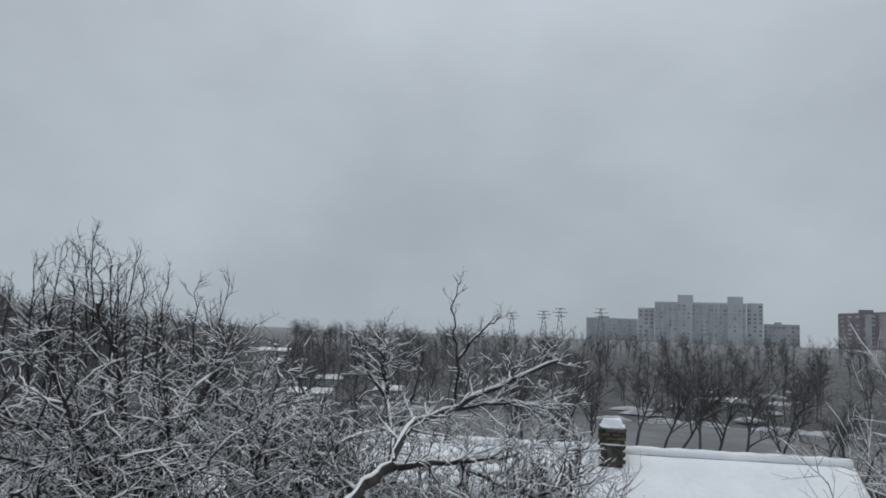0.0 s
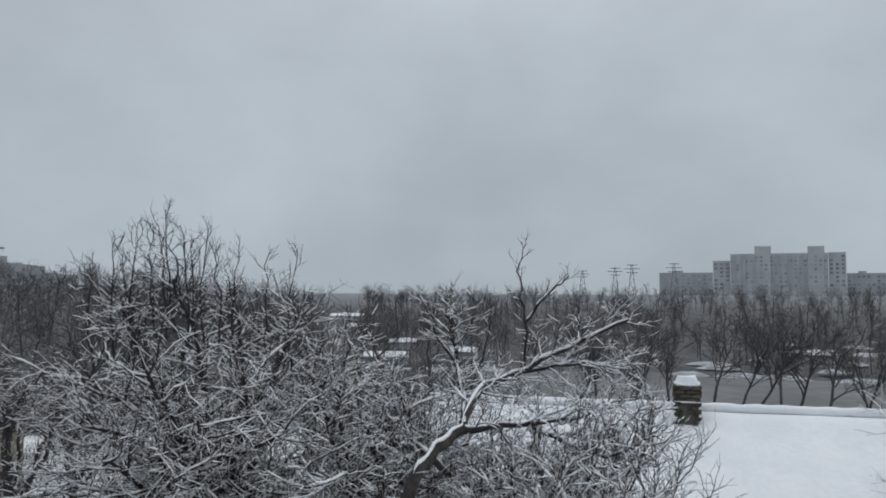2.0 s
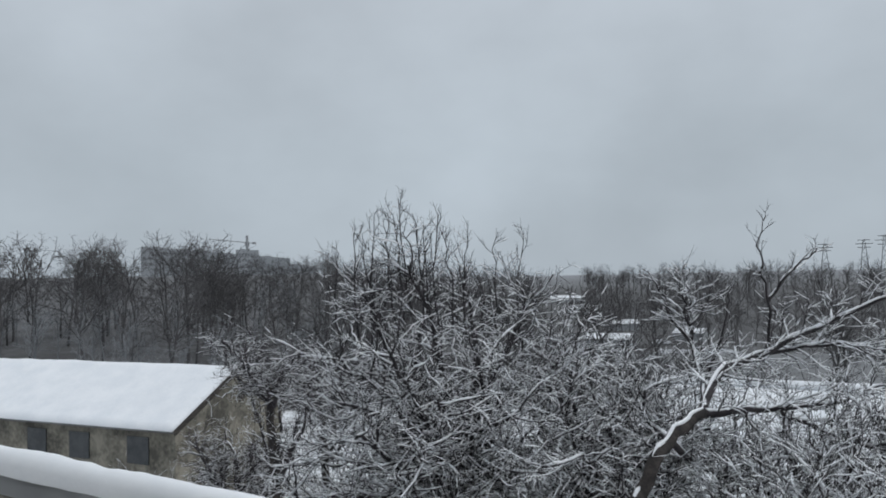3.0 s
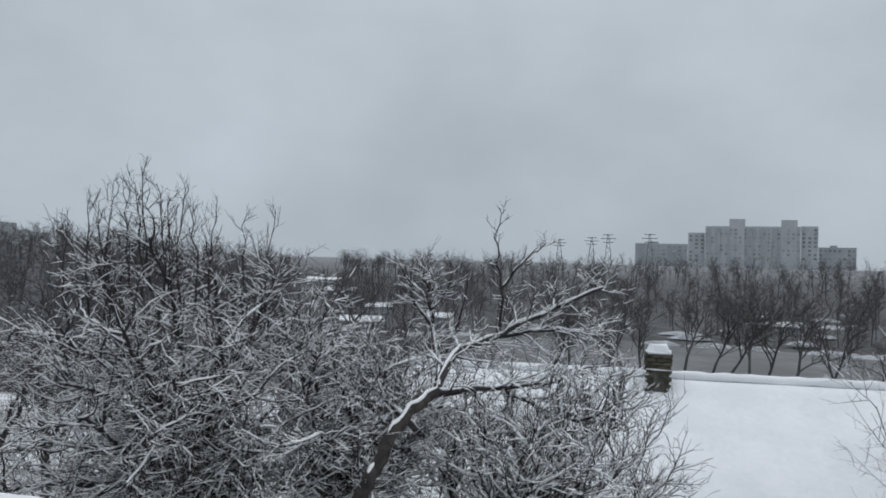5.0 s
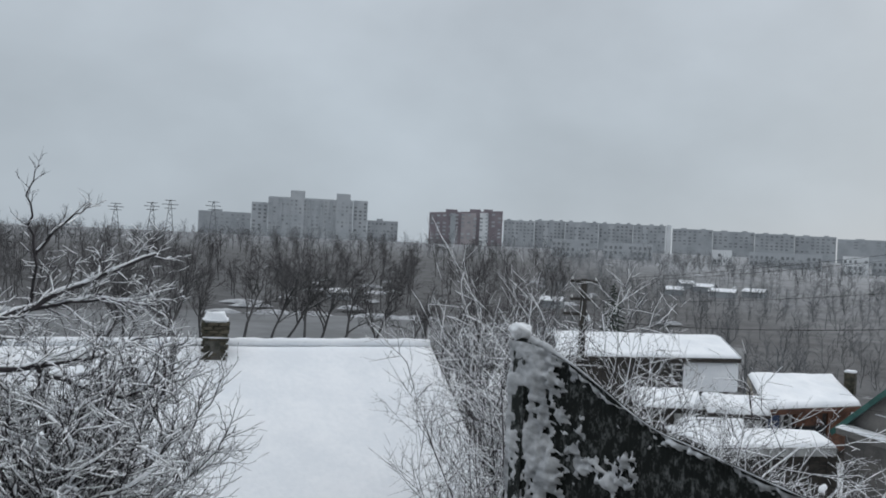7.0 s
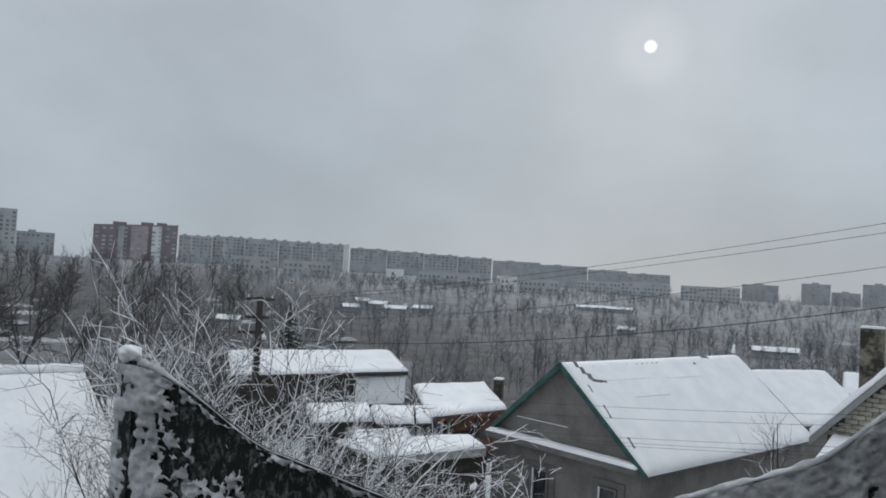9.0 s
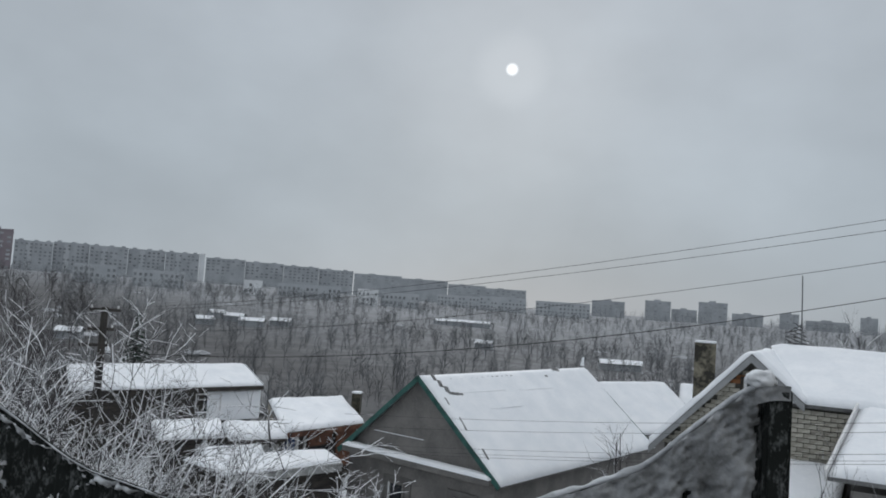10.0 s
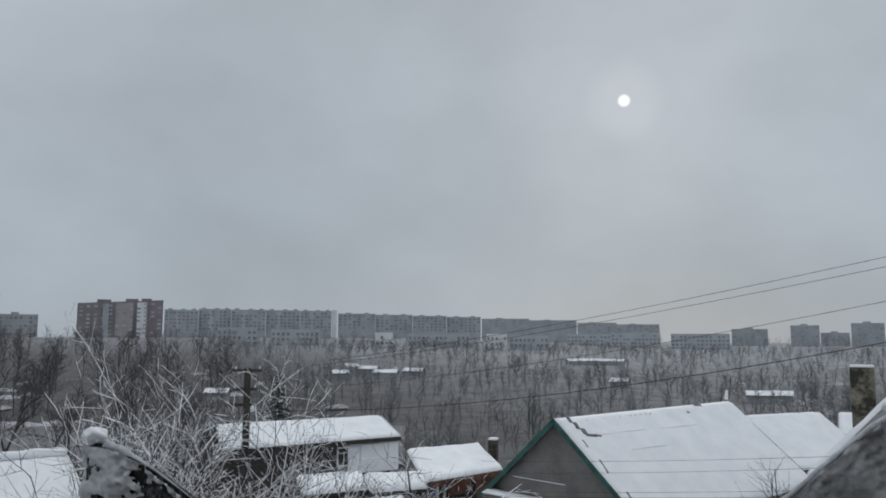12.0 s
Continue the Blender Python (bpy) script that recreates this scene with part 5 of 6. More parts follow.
    ends = ((-4.0, -11.0, 8.6), (-7.5, -11.5, 8.6), (-10.5, -11.0, 8.8), (-13.0, -12.0, 8.8), (-14.4, -14.5, 8.6), (-9.0, -14.0, 8.0), (-5.0, -14.0, 7.9), (-1.0, -12.0, 8.3), (2.5, -14.0, 8.2), (-12.0, -17.0, 8.2), (-3, -16.5, 7.7), (-8.0, -17.0, 7.7), (3.5, -17.5, 8.0), (0.5, -10.0, 9.3), (-2.5, -9.6, 9.2), (-5.5, -9.4, 9.2), (-8.5, -9.2, 9.2), (-11.2, -9.0, 9.3), (1.5, -12.5, 8.8), (-6.5, -12.4, 8.4), (-3.2, -13.4, 8.2), (-11.0, -14.0, 8.3), (-0.5, -15.0, 8.0))
    limbs = fan(rng, tr[-1], ends, 0.03, 0.009, -0.1)
    two = sprout(rng, *limbs, 15, 0.72, 0.0085, 0.15, 0.85, 0.22, 6, 0.17, 0.06)
    three = sprout(rng, *two, 7, 0.42, 0.0048, 0.12, 0.75, 0.15, 4, 0.2, 0.07)
    four = sprout(rng, *three, 3, 0.22, 0.0029, 0.15, 0.7, 0.2, 2, 0.16, 0.06)
    add_tree("cherry_tree", "bushy cherry tree with arching shoots white with snow", base, (tr, np.linspace(0.1, 0.07, len(tr))), [limbs, two, three, four], rng, 0.0148, 0.12, group="orchard trees")

    # the small dark trees by the barn
    for az, d, zf, top, wide in ((33.2, 14.8, -8.6, -2.6, 1.9), (35.8, 16.0, -14.5, -10.0, 1.6), (29.5, 18.5, -9.0, -5.0, 1.9)):
        base = at(az, d)
        zf, zt = EYE + d * math.tan(radians(zf)), EYE + d * math.tan(radians(top))
        tr = limb_line(rng, [(base.x + 0.2, base.y, -0.6), (base.x + 0.1, base.y, zf * 0.5), (base.x, base.y, zf)], 0.03)
        P = []
        for k in range(11):
            a = k * 2.4
            h = 0.3 + 0.6 * ((k * 37) % 10) / 10
            e = np.array([base.x + math.cos(a) * wide * 0.5, base.y + math.sin(a) * wide * 0.5, zf + (zt - zf) * h])
            s = tr[-1] if k % 3 else tr[-5]
            P.append(resample(limb_line(rng, [s, s * 0.5 + e * 0.5 + rng.normal(0, 0.12, 3), e], 0.04)))
        P = np.array(P)
        limbs = (P, np.repeat(np.linspace(0.045, 0.012, 12)[None], len(P), 0))
        two = sprout(rng, *limbs, 12, 0.62, 0.011, 0.2, 0.95, 0.08, 5, 0.24, 0.02)
        three = sprout(rng, *two, 8, 0.34, 0.0058, 0.15, 0.95, 0.08, 3, 0.24, 0.02)
        four = sprout(rng, *three, 2, 0.17, 0.0038, 0.2, 0.9, 0.08, 2, 0.2, 0.02)
        add_tree("garden_tree", "small dark bare tree lightly dusted with snow", base, (tr, np.linspace(0.11, 0.075, len(tr))), [limbs, two, three, four], rng, 0.0055, 0.45, (EYE - 1.0, EYE + 1.5), group="garden trees")


def bushes():
    rng = np.random.default_rng(9)
    def bush(az, d, stems, tall, lean, label, wide=0.3, name="bush", r=0.02, thick=0.010, gap=0.1, bend=0.09, kids=(9, 6, 3), bare=None, sp=0.55, arch=0.02):
        b = at(az, d)
        g = height(b.x, b.y)
        st = np.stack([b.x + rng.normal(0, 0.25, stems), b.y + rng.normal(0, 0.25, stems), np.full(stems, g - 0.05)], 1)
        way = np.stack([rng.normal(lean[0], wide, stems), rng.normal(lean[1], wide, stems), np.ones(stems)], 1)
        P = march(rng, st, way, tall * rng.uniform(0.7, 1.08, stems), 9, bend, arch)
        one = (P, r * np.linspace(1, 0.25, 10)[None] * rng.uniform(0.7, 1.2, (stems, 1)))
        k = d / 10
        two = sprout(rng, *one, kids[0], tall * 0.26, 0.008 * max(1, k * 0.55), 0.25, sp, 0.3, 4, bend + 0.04, 0.03)
        three = sprout(rng, *two, kids[1], tall * 0.12, 0.0055 * max(1, k * 0.5), 0.15, sp, 0.25, 2, bend + 0.04, 0.03)
        stages = [one, two, three]
        if kids[2]:
            stages.append(sprout(rng, *three, kids[2], tall * 0.055, 0.004 * max(1, k * 0.5), 0.15, sp, 0.2, 1, bend + 0.04, 0.03))
        add_tree(name, label, (b.x, b.y, g), None, stages, rng, thick, gap, bare, "bush" if name == "bush" else "tree", "garden bushes" if name == "bush" else "", 1.06)
    lab = "tall leafless garden bush bowed under snow"
    for az, d, n, tall, lean, wide, arch in ((-32.4, 11.4, 7, 5.3, -0.03, 0.09, 0.03), (-33.8, 11.6, 9, 6.0, 0.02, 0.11, 0.03), (-35.2, 10.6, 9, 5.6, 0.1, 0.15, 0.02), (-37.0, 11.5, 10, 6.0, 0.2, 0.2, 0.0), (-39.5, 11.0, 11, 5.5, 0.36, 0.26, -0.02), (-42.0, 12.0, 10, 5.0, 0.42, 0.28, -0.03),
                                            (-44.0, 12.5, 10, 4.4, 0.34, 0.26, -0.03), (-45.5, 13.0, 9, 3.6, 0.3, 0.24, -0.03), (-40.5, 9.6, 9, 4.8, 0.4, 0.26, -0.03), (-43.5, 10.0, 9, 3.9, 0.34, 0.24, -0.03), (-36.5, 14.5, 9, 6.0, 0.15, 0.2, 0.0), (-43.5, 16.0, 9, 4.4, 0.3, 0.3, -0.02), (-34.0, 9.8, 8, 4.2, 0.0, 0.14, 0.0), (-46.2, 12.0, 8, 4.2, 0.2, 0.2, -0.03)):
        right = at(az - 90, lean)
        bush(az, d, n, tall, (right.x, right.y), lab, wide, r=0.019, thick=0.0118, gap=0.08, bend=0.05 if wide < 0.17 else 0.12, kids=(10, 6, 2), sp=0.85, arch=arch)
    sl = "tall thin grey saplings behind the roof"
    for az, d, h in ((-33.0, 16.0, 6.4), (-35.6, 19.0, 6.0), (-29.8, 21.0, 5.6), (-35.0, 24, 6.6), (-31.5, 27, 6.8)):
        bush(az, d, 10, h, (0, 0), sl, 0.14, r=0.022, thick=0.006, gap=0.55, kids=(8, 5, 0))
    # by the barn
    for az, d, h in ((47, 18, 2.6), (44.5, 19, 3.0), (42.5, 17, 2.8), (39.5, 18.5, 3.0), (37.8, 15.5, 2.6), (51, 19, 3.0), (35, 20, 3.4), (31, 19, 3.2), (27, 17, 3.6), (55, 18, 2.8), (33, 24, 4.2), (25, 24, 4.5)):
        bush(az, d, 8, h, (0, 0), "snow-dusted scrub before the barn", 0.4, thick=0.009, gap=0.2, kids=(7, 5, 2))
    # dark curly trees and the bare saplings
    for az, d in ((-52.6, 30.4), (-50.4, 30.6), (-54.3, 31.4)):
        bush(az, d, 4, 4.2, (0.1, 0), "dark twisted little tree among the sheds", 0.6, "twisted_tree", 0.06, 0.010, 0.3, 0.28, (8, 6, 0), sp=0.8)
    bush(-75.8, 20.5, 3, 4.6, (0, 0.0), "bare sapling before the snowy roof", 0.1, "sapling", 0.03, 0.005, 0.5, 0.05, (9, 4, 0), sp=0.8)
    for az, d in ((-86.6, 18.0), (-88.6, 17.0)):
        bush(az, d, 5, 4.4, (0, 0.0), "bare saplings before the brick wall", 0.18, "sapling", 0.018, 0.005, 0.5, 0.07, (6, 3, 0))
    for az, d, h in ((-91.0, 40, 8.0), (-94.5, 38, 8.2), (-89.5, 44, 7.4), (-77.5, 60, 5.6), (-80.0, 58, 5.4), (-75.5, 62, 5.4), (-83, 62, 5.2)):
        bush(az, d, 12, h, (0, 0), "dark bare shrubs behind the roofs", 0.2, r=0.045, thick=0.008, gap=0.6, kids=(9, 6, 0))


def spruce(az, d, h, w, label):
    rng = np.random.default_rng(int(d))
    b = at(az, d)
    g = height(b.x, b.y)
    th = thing("spruce_tree", (b.x, b.y, g), label, "tree")
    part("trunk", rod(bmesh.new(), (b.x, b.y, g - 0.2), (b.x, b.y, g + h), 0.13, 0.02, 8), BARK, th)
    L = Limbs()
    n = 90
    for k in range(n):
        t = (k + 0.5) / n
        z = g + h * (0.1 + 0.9 * t)
        rad = w * (1 - t) * rng.uniform(0.65, 1.15) + 0.08
        a = k * 2.39996
        way = np.array([math.cos(a), math.sin(a), 0])
        P = np.array([[b.x, b.y, z], np.array([b.x, b.y, z]) + way * rad * 0.5 + [0, 0, -0.05 * rad], np.array([b.x, b.y, z]) + way * rad + [0, 0, -0.25 * rad]])
        L.tube("branches", P, np.array([0.03, 0.02, 0.008]), 3)
        perp = np.array([-way[1], way[0], 0])
        for q in range(12):
            s = 0.15 + 0.85 * (q + rng.uniform(0, 1)) / 12
            st = P[0] + (P[2] - P[0]) * s + [0, 0, 0.05 * math.sin(math.pi * s) * rad]
            e = st + perp * (1 if q % 2 else -1) * rad * 0.28 * (1.15 - s) + way * rad * 0.16 + [0, 0, -0.06]
            L.tube("needles", np.array([st, (st + e) / 2, e]), np.array([0.05, 0.055, 0.012]), 4)
            if rng.uniform() < 0.12:
                L.tube("snow", np.array([st, (st + e) / 2, e]) + [0, 0, 0.05], np.array([0.03, 0.045, 0.01]), 4)
    for key, mt in (("branches", BARK), ("needles", NEEDLE), ("snow", SNOW)):
        tagged(part(key, L.mesh(key), mt, th), kind="stuff")


def tree_template(seed, kids=(9, 6, 5), lean=0.0, rad=(0.012, 0.005, 0.0028, 0.0017), spread=0.8, low=0.3, bend=0.06, steps=(3, 1, 1)):
    """A bare tree one metre high, as arrays."""
    rng = np.random.default_rng(seed)
    P = march(rng, np.array([[0, 0, -0.02]]), np.array([[lean, 0, 1.0]]), np.array([0.85]), 6, bend, 0.02)
    stage = (P, rad[0] * np.linspace(1, 0.35, 7)[None])
    L = Limbs()
    L.tubes("tree", *stage, 5 if kids[2] else 3)
    long = (0.42, 0.2, 0.1)
    for k, n in enumerate(kids):
        if not n:
            break
        stage = sprout(rng, *stage, n, long[k], rad[k + 1], low if k == 0 else 0.15, spread + 0.1 * k, 0.12, steps[k], 0.2, 0.04)
        L.tubes("tree", *stage, 3)
    V, F = np.concatenate(L.v["tree"]), np.concatenate(L.f["tree"])
    V[:, 2] /= V[:, 2].max()
    return V, F


def woods(name, label, mat, places, templates):
    Vs, Fs, k = [], [], 0
    for i, (x, y, z, h, turn) in enumerate(places):
        V, F = templates[i % len(templates)]
        c, s = math.cos(turn), math.sin(turn)
        W = np.stack([(V[:, 0] * c - V[:, 1] * s) * h + x, (V[:, 0] * s + V[:, 1] * c) * h + y, V[:, 2] * h + z], 1)
        Vs.append(W), Fs.append(F + k)
        k += len(W)
    return solid(name, from_arrays(name, np.concatenate(Vs), np.concatenate(Fs)), mat, label, "woods", kind="stuff")


def mottled(name, label, places, templates, mats):
    """Woods sorted by noise into patches of one haze tone each."""
    groups = [[] for _ in mats]
    for q in places:
        v = 0.5 + 0.9 * noise.noise(Vector((q[0] * 0.017, q[1] * 0.017, 5.0))) + 0.25 * noise.noise(Vector((q[0] * 0.06, q[1] * 0.06, 1.0)))
        groups[min(len(mats) - 1, max(0, int(v * len(mats))))].append(q)
    for g, m in zip(groups, mats):
        if g:
            woods(name, label, m, g, templates)


def scatter(rng, n, az0, az1, d0, d1, h0, h1, power=1.0):
    out = []
    for _ in range(n):
        az, d = rng.uniform(az0, az1), d0 + (d1 - d0) * rng.random() ** power
        if 10.2 < az < 13.0 and d > 80:  # the open cut through the far wood
            az -= 3.0
        p = at(az, d)
        out.append((p.x, p.y, height(p.x, p.y), rng.uniform(h0, h1), rng.uniform(0, 6.28)))
    return out


def all_woods():
    rng = random.Random(3)
    mid = [tree_template(20 + s, (9, 6, 3)) for s in range(8)]
    lite = [tree_template(30 + s, (9, 5, 1), rad=(0.012, 0.006, 0.0046, 0.004)) for s in range(6)]
    scrub = [tree_template(40 + s, (8, 6, 0), rad=(0.012, 0.0058, 0.0045, 0.004), low=0.08, spread=0.6, steps=(2, 1, 1)) for s in range(6)]
    haze = [tree_template(60 + s, (7, 6, 0), rad=(0.011, 0.0075, 0.0064, 0.0042), low=0.1, spread=0.75, steps=(2, 1, 1)) for s in range(6)]
    # farther woods mostly take paler bark, so their colour carries the haze
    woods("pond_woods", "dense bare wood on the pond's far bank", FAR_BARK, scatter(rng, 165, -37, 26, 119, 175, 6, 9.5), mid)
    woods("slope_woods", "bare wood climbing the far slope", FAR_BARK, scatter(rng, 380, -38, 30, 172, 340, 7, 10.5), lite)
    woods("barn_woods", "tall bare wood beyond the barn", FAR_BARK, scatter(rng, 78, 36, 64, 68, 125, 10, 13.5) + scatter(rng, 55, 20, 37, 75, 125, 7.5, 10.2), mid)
    woods("hazy_frosted_woods", "frosted, haze-paled bare wood below the ridge", HILL_BARK, scatter(rng, 60, 20, 50, 58, 110, 5, 8), lite)
    mottled("hill_woods", "haze-pale woods under the ridge of tower blocks", scatter(rng, 260, -44, 42, 330, 560, 7, 11) + scatter(rng, 640, -104, -42, 300, 620, 3.2, 6.0), haze, (VALLEY_BARK, HILL_BARK, HILL_BARK))
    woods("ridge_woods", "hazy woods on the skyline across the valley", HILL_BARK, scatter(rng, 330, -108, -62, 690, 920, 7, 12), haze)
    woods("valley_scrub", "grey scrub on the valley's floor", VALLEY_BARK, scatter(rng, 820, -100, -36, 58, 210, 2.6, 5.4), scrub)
    mottled("valley_woods", "haze-pale woods across the valley", scatter(rng, 1600, -104, -36, 150, 500, 3.4, 6.6, 0.85), haze, (VALLEY_BARK, VALLEY_BARK, HILL_BARK, HILL_BARK))
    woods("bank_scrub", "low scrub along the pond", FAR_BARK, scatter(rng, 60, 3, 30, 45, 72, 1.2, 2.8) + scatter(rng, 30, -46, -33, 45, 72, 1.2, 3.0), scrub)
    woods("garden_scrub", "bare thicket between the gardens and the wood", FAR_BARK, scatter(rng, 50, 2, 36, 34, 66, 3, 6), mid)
    # single leaning trees on the near bank
    rows = [(-8.6, 62, 8.6, 0.35), (-10.2, 66, 8.0, -0.3), (-13.8, 60, 8.8, 0.35), (-15.3, 62, 8.4, 0.4), (-16.6, 60, 8.8, 0.3), (-18.9, 58, 8.6, 0.05), (-19.6, 62, 9.0, 0.1), (-21.0, 58, 8.8, 0.02), (-23.3, 62, 8.0, 0.2), (-24.6, 60, 7.6, -0.1),
            (-25.3, 64, 7.6, 0.45), (-26.9, 58, 7.4, 0.3), (-28.2, 60, 7.2, 0.5), (-30.5, 62, 6.8, 0.3), (-6.6, 64, 8.8, 0.1), (-4.4, 66, 8.4, 0.2), (-11.8, 68, 8.0, 0.1), (-33.5, 66, 7.2, 0.2), (7.5, 52, 8.8, 0.0), (14.0, 46, 9.4, 0.1), (17.2, 45, 9.6, 0.0), (28.5, 44, 8.4, 0.0), (4.6, 60, 8.2, 0.0)]
    for i, (az, d, h, lean) in enumerate(rows):
        V, F = tree_template(100 + i, (7, 7, 5), 0.0, (0.017, 0.0075, 0.0024, 0.0013), 0.62, 0.5, 0.13, (6, 3, 1))
        right = at(az - 90, 1.0)
        z = V[:, 2:3]
        W = V * h + np.array([right.x, right.y, 0])[None] * (lean * h * (np.clip(z, 0, None) ** 0.8))
        b = at(az, d)
        g = height(b.x, b.y)
        W += np.array([b.x, b.y, g])[None]
        th = thing("bank_tree", (b.x, b.y, g), "bare dark tree leaning by the pond" if lean > 0.15 else "bare dark tree standing by the pond", "tree", "trees by the pond")
        part("trunk", from_arrays("trunk", W, F), BANK_BARK, th)


# ---- distant blocks ----
WINDOW_MESHES = {}


def window_mesh(w, h, mat):
    key = (round(w, 2), round(h, 2), mat.name)
    if key not in WINDOW_MESHES:
        bm = boxed((0, 0, 0), (w, 0.4, h))
        me = bpy.data.meshes.new("window")
        bm.to_mesh(me), bm.free()
        me.materials.append(mat)
        WINDOW_MESHES[key] = me
    return WINDOW_MESHES[key]


def block(name, label, az0, az1, d, top, storeys, cols, mat, glass=None, group="", d1=None, top1=None, deep=14, sections=(), lifts=(), base=-1.2, skip=0.0, seed=0, wall_h=2.9):
    """A slab block between two bearings: body, parapet, roof huts and every window. top: elevation of its roof line in degrees."""
    d1, top1 = d1 or d, top if top1 is None else top1
    a, b = at(az0, d), at(az1, d1)
    za, zb = EYE + d * math.tan(radians(top)), EYE + d1 * math.tan(radians(top1))
    z0 = EYE + d * math.tan(radians(base))
    th = thing(name, ((a.x + b.x) / 2, (a.y + b.y) / 2, z0), label, "apartment block", group)
    r = b - a
    wide = r.length
    r.normalize()
    back = Vector((-r.y, r.x, 0))
    back = back if back.dot(a) > 0 else -back
    part("wall", prismed([(a.x, a.y, z0), (b.x, b.y, z0), (b.x, b.y, zb), (a.x, a.y, za)], back * deep), mat, th)
    ang = math.degrees(math.atan2(r.y, r.x))
    part("parapet", prismed([(a.x, a.y, za), (b.x, b.y, zb), (b.x, b.y, zb + 0.7), (a.x, a.y, za + 0.7)], back * 1.0 - back * 0.0), mat, th)
    part("roof_snow", prismed([Vector((a.x, a.y, za + 0.004)) + back, Vector((b.x, b.y, zb + 0.004)) + back, Vector((b.x, b.y, zb + 0.004)) + back * deep, Vector((a.x, a.y, za + 0.004)) + back * deep], (0, 0, 0.3)), SNOW, th)
    for s0, s1, h in lifts:
        m = a.lerp(b, (s0 + s1) / 2)
        zz = za + (zb - za) * (s0 + s1) / 2
        part("roof_hut", boxed((m.x + back.x * 4, m.y + back.y * 4, zz + h / 2), (wide * (s1 - s0), 7, h), ang), mat, th)
    for s0, s1, mt, pr in sections:
        p, q = a.lerp(b, s0), a.lerp(b, s1)
        zp, zq = za + (zb - za) * s0, za + (zb - za) * s1
        part("wall_bay", prismed([(p.x, p.y, z0), (q.x, q.y, z0), (q.x, q.y, zq - 0.5), (p.x, p.y, zp - 0.5)], -back * pr), mt, th)
    rng = random.Random(seed)
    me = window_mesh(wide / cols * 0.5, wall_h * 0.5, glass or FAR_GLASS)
    for c in range(cols):
        s = (c + 0.5) / cols
        p = a.lerp(b, s)
        zt = za + (zb - za) * s
        pr = max([x[3] for x in sections if x[0] <= s <= x[1]], default=0)
        for f in range(storeys):
            if rng.random() < max(skip, 0.3):
                continue
            ob = new("window", me)
            ob.parent = th
            ob.matrix_parent_inverse = Matrix.Translation(-th.location)
            ob.matrix_basis = pose(p.x - back.x * pr, p.y - back.y * pr, zt - 1.9 - f * wall_h, 0, 0, ang)
    return th


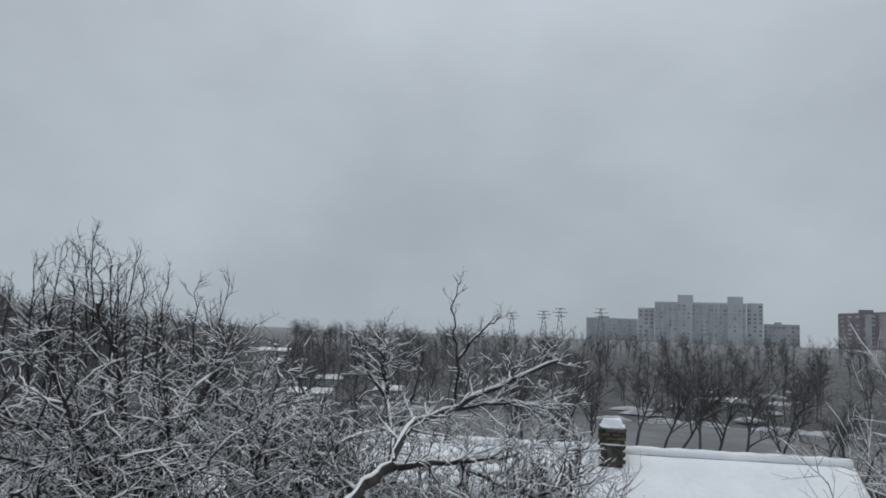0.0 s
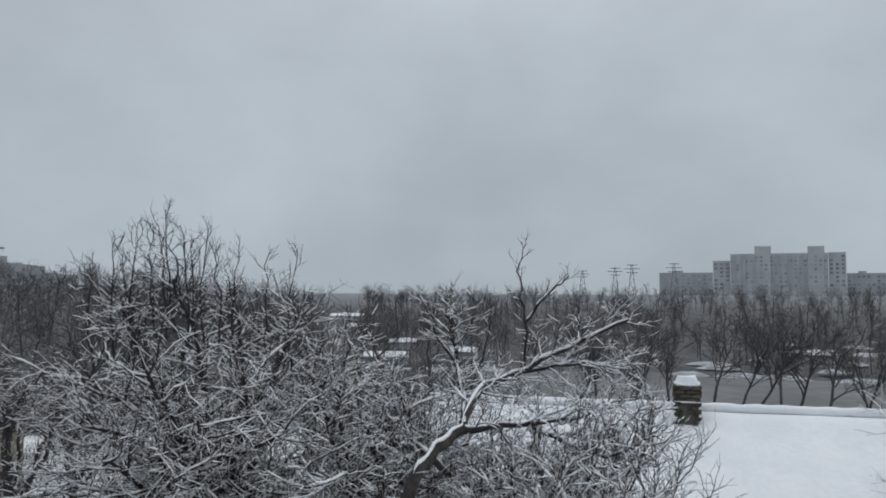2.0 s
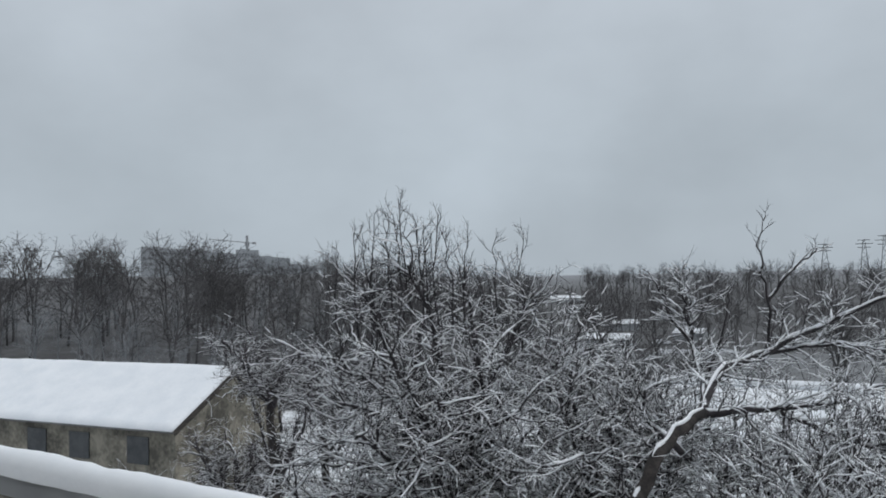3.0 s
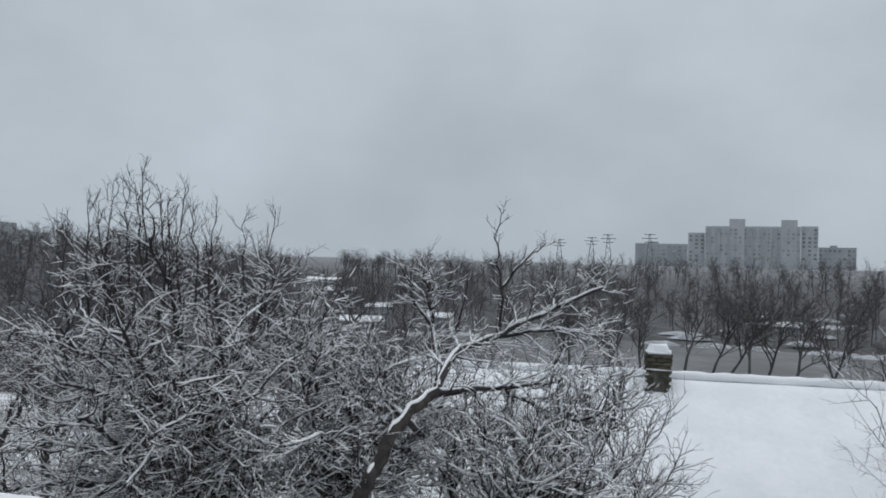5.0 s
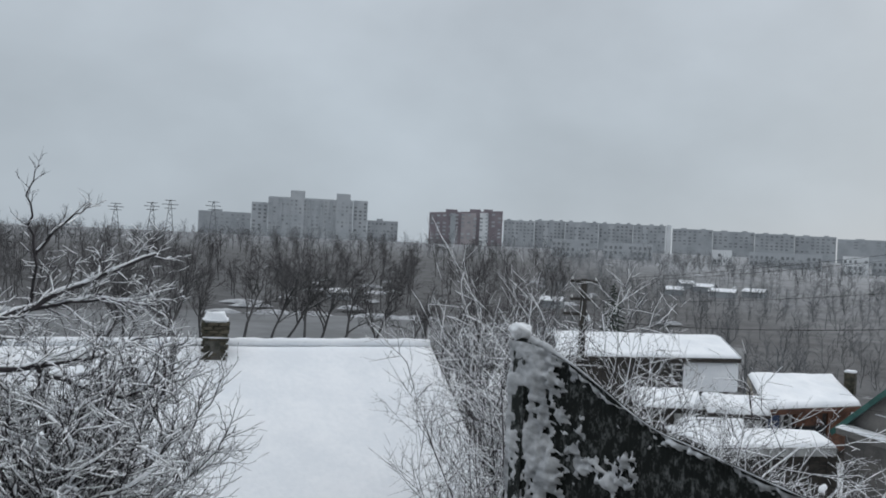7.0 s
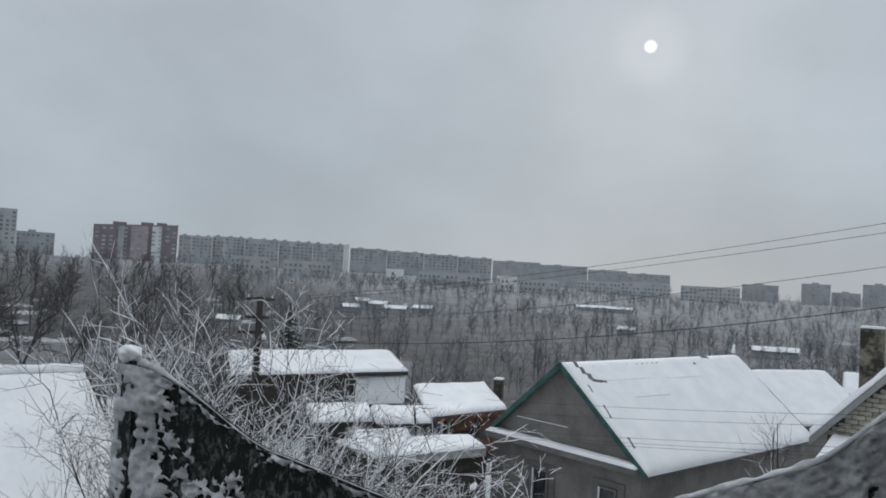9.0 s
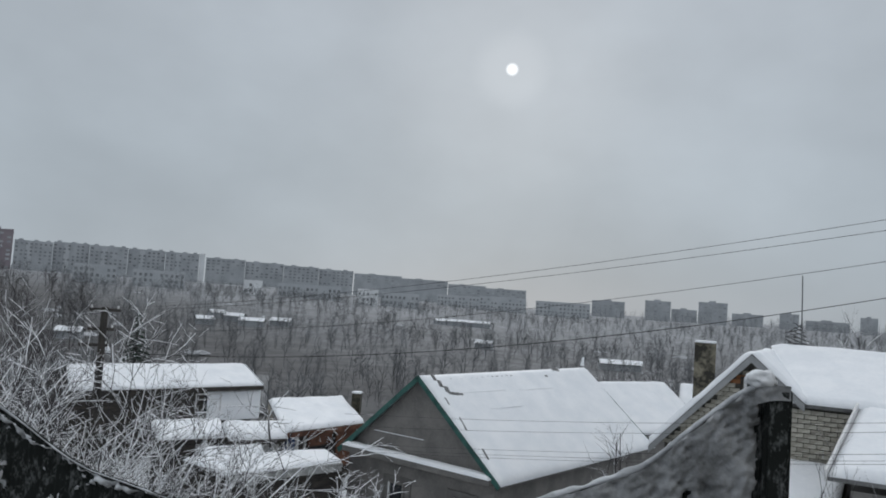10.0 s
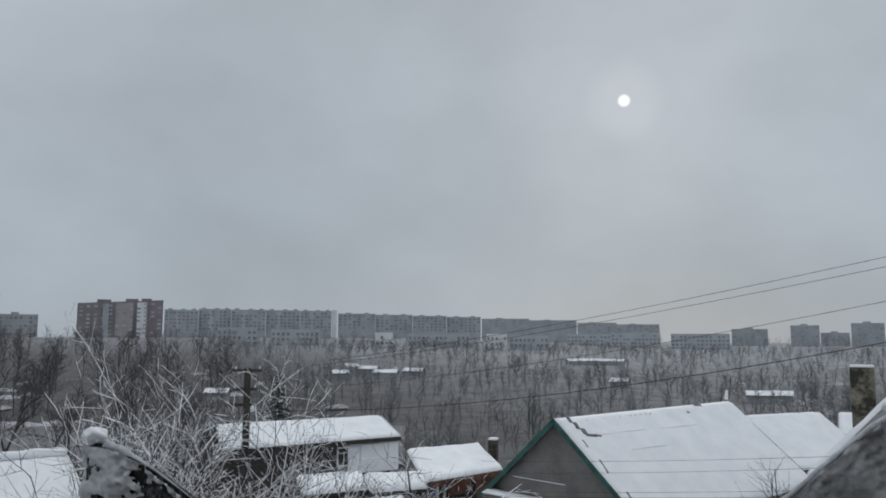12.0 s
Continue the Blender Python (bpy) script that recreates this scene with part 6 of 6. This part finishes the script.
def distance():
    g = "blocks on the ridge"
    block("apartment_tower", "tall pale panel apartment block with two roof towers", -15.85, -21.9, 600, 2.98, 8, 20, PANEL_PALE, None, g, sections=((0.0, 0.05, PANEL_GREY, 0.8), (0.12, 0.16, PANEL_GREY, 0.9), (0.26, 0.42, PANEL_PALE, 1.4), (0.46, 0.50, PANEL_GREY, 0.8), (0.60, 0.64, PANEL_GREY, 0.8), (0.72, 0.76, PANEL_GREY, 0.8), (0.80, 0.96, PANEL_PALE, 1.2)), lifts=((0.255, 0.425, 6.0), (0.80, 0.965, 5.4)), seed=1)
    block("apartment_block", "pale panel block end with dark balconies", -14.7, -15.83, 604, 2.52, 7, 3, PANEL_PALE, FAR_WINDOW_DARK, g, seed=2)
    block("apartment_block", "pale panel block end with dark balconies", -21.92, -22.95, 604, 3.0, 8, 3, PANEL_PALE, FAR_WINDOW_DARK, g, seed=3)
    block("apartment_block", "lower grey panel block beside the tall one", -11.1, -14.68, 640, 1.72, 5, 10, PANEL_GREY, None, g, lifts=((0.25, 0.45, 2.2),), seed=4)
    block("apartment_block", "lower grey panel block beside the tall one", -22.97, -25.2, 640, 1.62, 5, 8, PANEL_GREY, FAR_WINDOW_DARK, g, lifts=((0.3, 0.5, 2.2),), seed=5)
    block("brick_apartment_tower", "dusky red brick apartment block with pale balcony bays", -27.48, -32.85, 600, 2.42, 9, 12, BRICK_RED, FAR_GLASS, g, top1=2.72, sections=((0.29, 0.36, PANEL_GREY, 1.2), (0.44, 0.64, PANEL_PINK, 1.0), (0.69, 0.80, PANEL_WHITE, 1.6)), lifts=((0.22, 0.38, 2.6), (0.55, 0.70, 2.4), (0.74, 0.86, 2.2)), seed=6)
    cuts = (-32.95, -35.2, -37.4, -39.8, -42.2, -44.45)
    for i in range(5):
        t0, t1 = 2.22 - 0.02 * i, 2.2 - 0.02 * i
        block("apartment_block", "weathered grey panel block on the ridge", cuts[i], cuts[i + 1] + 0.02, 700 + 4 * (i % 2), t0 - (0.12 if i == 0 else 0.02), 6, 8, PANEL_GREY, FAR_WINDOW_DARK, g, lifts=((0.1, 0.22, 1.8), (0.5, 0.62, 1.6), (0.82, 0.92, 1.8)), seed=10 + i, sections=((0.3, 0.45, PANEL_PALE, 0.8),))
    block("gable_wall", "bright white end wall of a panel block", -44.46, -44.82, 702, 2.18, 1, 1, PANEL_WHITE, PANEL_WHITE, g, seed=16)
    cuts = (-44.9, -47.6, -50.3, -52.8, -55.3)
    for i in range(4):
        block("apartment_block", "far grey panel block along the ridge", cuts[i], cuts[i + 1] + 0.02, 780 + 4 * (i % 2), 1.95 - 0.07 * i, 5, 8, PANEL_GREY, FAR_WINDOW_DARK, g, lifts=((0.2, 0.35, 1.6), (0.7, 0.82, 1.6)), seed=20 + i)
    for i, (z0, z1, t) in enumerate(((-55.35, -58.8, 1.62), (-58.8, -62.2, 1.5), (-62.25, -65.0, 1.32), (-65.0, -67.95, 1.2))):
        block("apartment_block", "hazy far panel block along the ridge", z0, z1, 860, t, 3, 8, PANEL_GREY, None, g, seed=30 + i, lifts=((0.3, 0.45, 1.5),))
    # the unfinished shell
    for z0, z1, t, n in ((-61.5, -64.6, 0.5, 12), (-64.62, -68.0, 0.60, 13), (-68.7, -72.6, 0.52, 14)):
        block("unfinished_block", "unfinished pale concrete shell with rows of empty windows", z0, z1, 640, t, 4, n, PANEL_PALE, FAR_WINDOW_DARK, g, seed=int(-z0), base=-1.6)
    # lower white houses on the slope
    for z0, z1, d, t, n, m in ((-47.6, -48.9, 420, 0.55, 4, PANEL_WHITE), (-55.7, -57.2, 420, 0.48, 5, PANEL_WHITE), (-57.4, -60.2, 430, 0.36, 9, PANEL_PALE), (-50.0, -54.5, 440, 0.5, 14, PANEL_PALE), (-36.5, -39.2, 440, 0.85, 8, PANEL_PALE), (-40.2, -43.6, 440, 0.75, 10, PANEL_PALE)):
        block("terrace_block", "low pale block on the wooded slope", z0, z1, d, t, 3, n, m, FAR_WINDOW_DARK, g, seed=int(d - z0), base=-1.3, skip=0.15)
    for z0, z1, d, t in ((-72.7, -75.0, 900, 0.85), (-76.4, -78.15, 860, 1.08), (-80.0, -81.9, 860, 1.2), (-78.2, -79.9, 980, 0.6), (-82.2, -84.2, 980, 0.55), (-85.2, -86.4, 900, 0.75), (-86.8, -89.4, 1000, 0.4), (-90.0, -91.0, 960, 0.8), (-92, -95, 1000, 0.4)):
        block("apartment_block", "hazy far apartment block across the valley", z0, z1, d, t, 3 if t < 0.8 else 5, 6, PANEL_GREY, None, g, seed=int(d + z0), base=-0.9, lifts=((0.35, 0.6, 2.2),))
    # left ridge, with its crane
    for z0, z1, t0, t1 in ((29.5, 31.4, 1.15, 1.35), (31.4, 33.6, 1.75, 1.95), (33.6, 35.2, 2.35, 2.4), (35.2, 38.0, 2.1, 2.4), (38.0, 41.5, 2.4, 2.6)):
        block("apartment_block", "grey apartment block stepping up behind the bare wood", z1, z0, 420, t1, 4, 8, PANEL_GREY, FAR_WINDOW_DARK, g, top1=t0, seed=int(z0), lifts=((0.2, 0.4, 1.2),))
    th = thing("tower_crane", at(34.4, 470, 5), "slender tower crane above the far blocks", "crane")
    b = at(34.4, 470)
    part("mast", boxed((b.x, b.y, EYE + 470 * math.tan(radians(2.4))), (1.1, 1.1, 18)), CRANE_PAINT, th)
    j0, j1 = at(37.0, 470, EYE + 470 * math.tan(radians(3.25))), at(33.9, 470, EYE + 470 * math.tan(radians(2.95)))
    part("jib", rod(bmesh.new(), j0, j1, 0.2, 0.28, 6), CRANE_PAINT, th)
    part("counterweight", boxed(j1, (1.6, 1.6, 1.2)), CRANE_PAINT, th)
    part("cab", boxed((b.x, b.y, EYE + 470 * math.tan(radians(2.85))), (1.8, 1.8, 2.0)), CRANE_PAINT, th)
    part("mast_head", rod(bmesh.new(), (b.x, b.y, EYE + 470 * math.tan(radians(3.0))), (b.x, b.y, EYE + 470 * math.tan(radians(3.5))), 0.7, 0.2, 6), CRANE_PAINT, th)
    # pylons
    for az, d, t in ((-5.75, 590, 1.95), (-8.05, 580, 2.15), (-9.22, 560, 2.38), (-12.1, 560, 2.45)):
        p = at(az, d)
        z1, z0 = EYE + d * math.tan(radians(t)), height(p.x, p.y)
        th = thing("power_pylon", (p.x, p.y, z0), "grey lattice power pylon on the far slope", "pylon", "pylons")
        right = at(az - 90, 1.0)
        for s in (-1, 1):
            for q in (-1, 1):
                o = right * s * 2.6 + Vector((-right.y, right.x, 0)) * q * 2.6
                part("leg", rod(bmesh.new(), (p.x + o.x, p.y + o.y, z0 - 1), (p.x + o.x * 0.18, p.y + o.y * 0.18, z1), 0.3, 0.2, 4), HAZE_STEEL, th)
        H = z1 - z0
        for k, (f, L) in enumerate(((0.98, 3.6), (0.86, 5.2), (0.74, 3.8))):
            c = Vector((p.x, p.y, z0 + H * f))
            part("crossarm", rod(bmesh.new(), c - right * L, c + right * L, 0.24, 0.24, 5), HAZE_STEEL, th)
        for k in range(7):
            f0, f1 = 0.1 + k * 0.13, 0.1 + (k + 1) * 0.13
            s0, s1 = 2.6 * (1 - 0.82 * f0), 2.6 * (1 - 0.82 * f1)
            sg = 1 if k % 2 else -1
            part("brace", rod(bmesh.new(), Vector((p.x, p.y, z0 + H * f0)) + right * s0 * sg, Vector((p.x, p.y, z0 + H * f1)) - right * s1 * sg, 0.16, 0.16, 4), HAZE_STEEL, th)


service_cables()
orchard_trees()
bushes()
spruce(-41.1, 55, 7.3, 2.3, "dark young spruce behind the cabin roof")
spruce(-60.6, 38, 4.4, 0.7, "small dark spruce behind the gable")
all_woods()
distance()
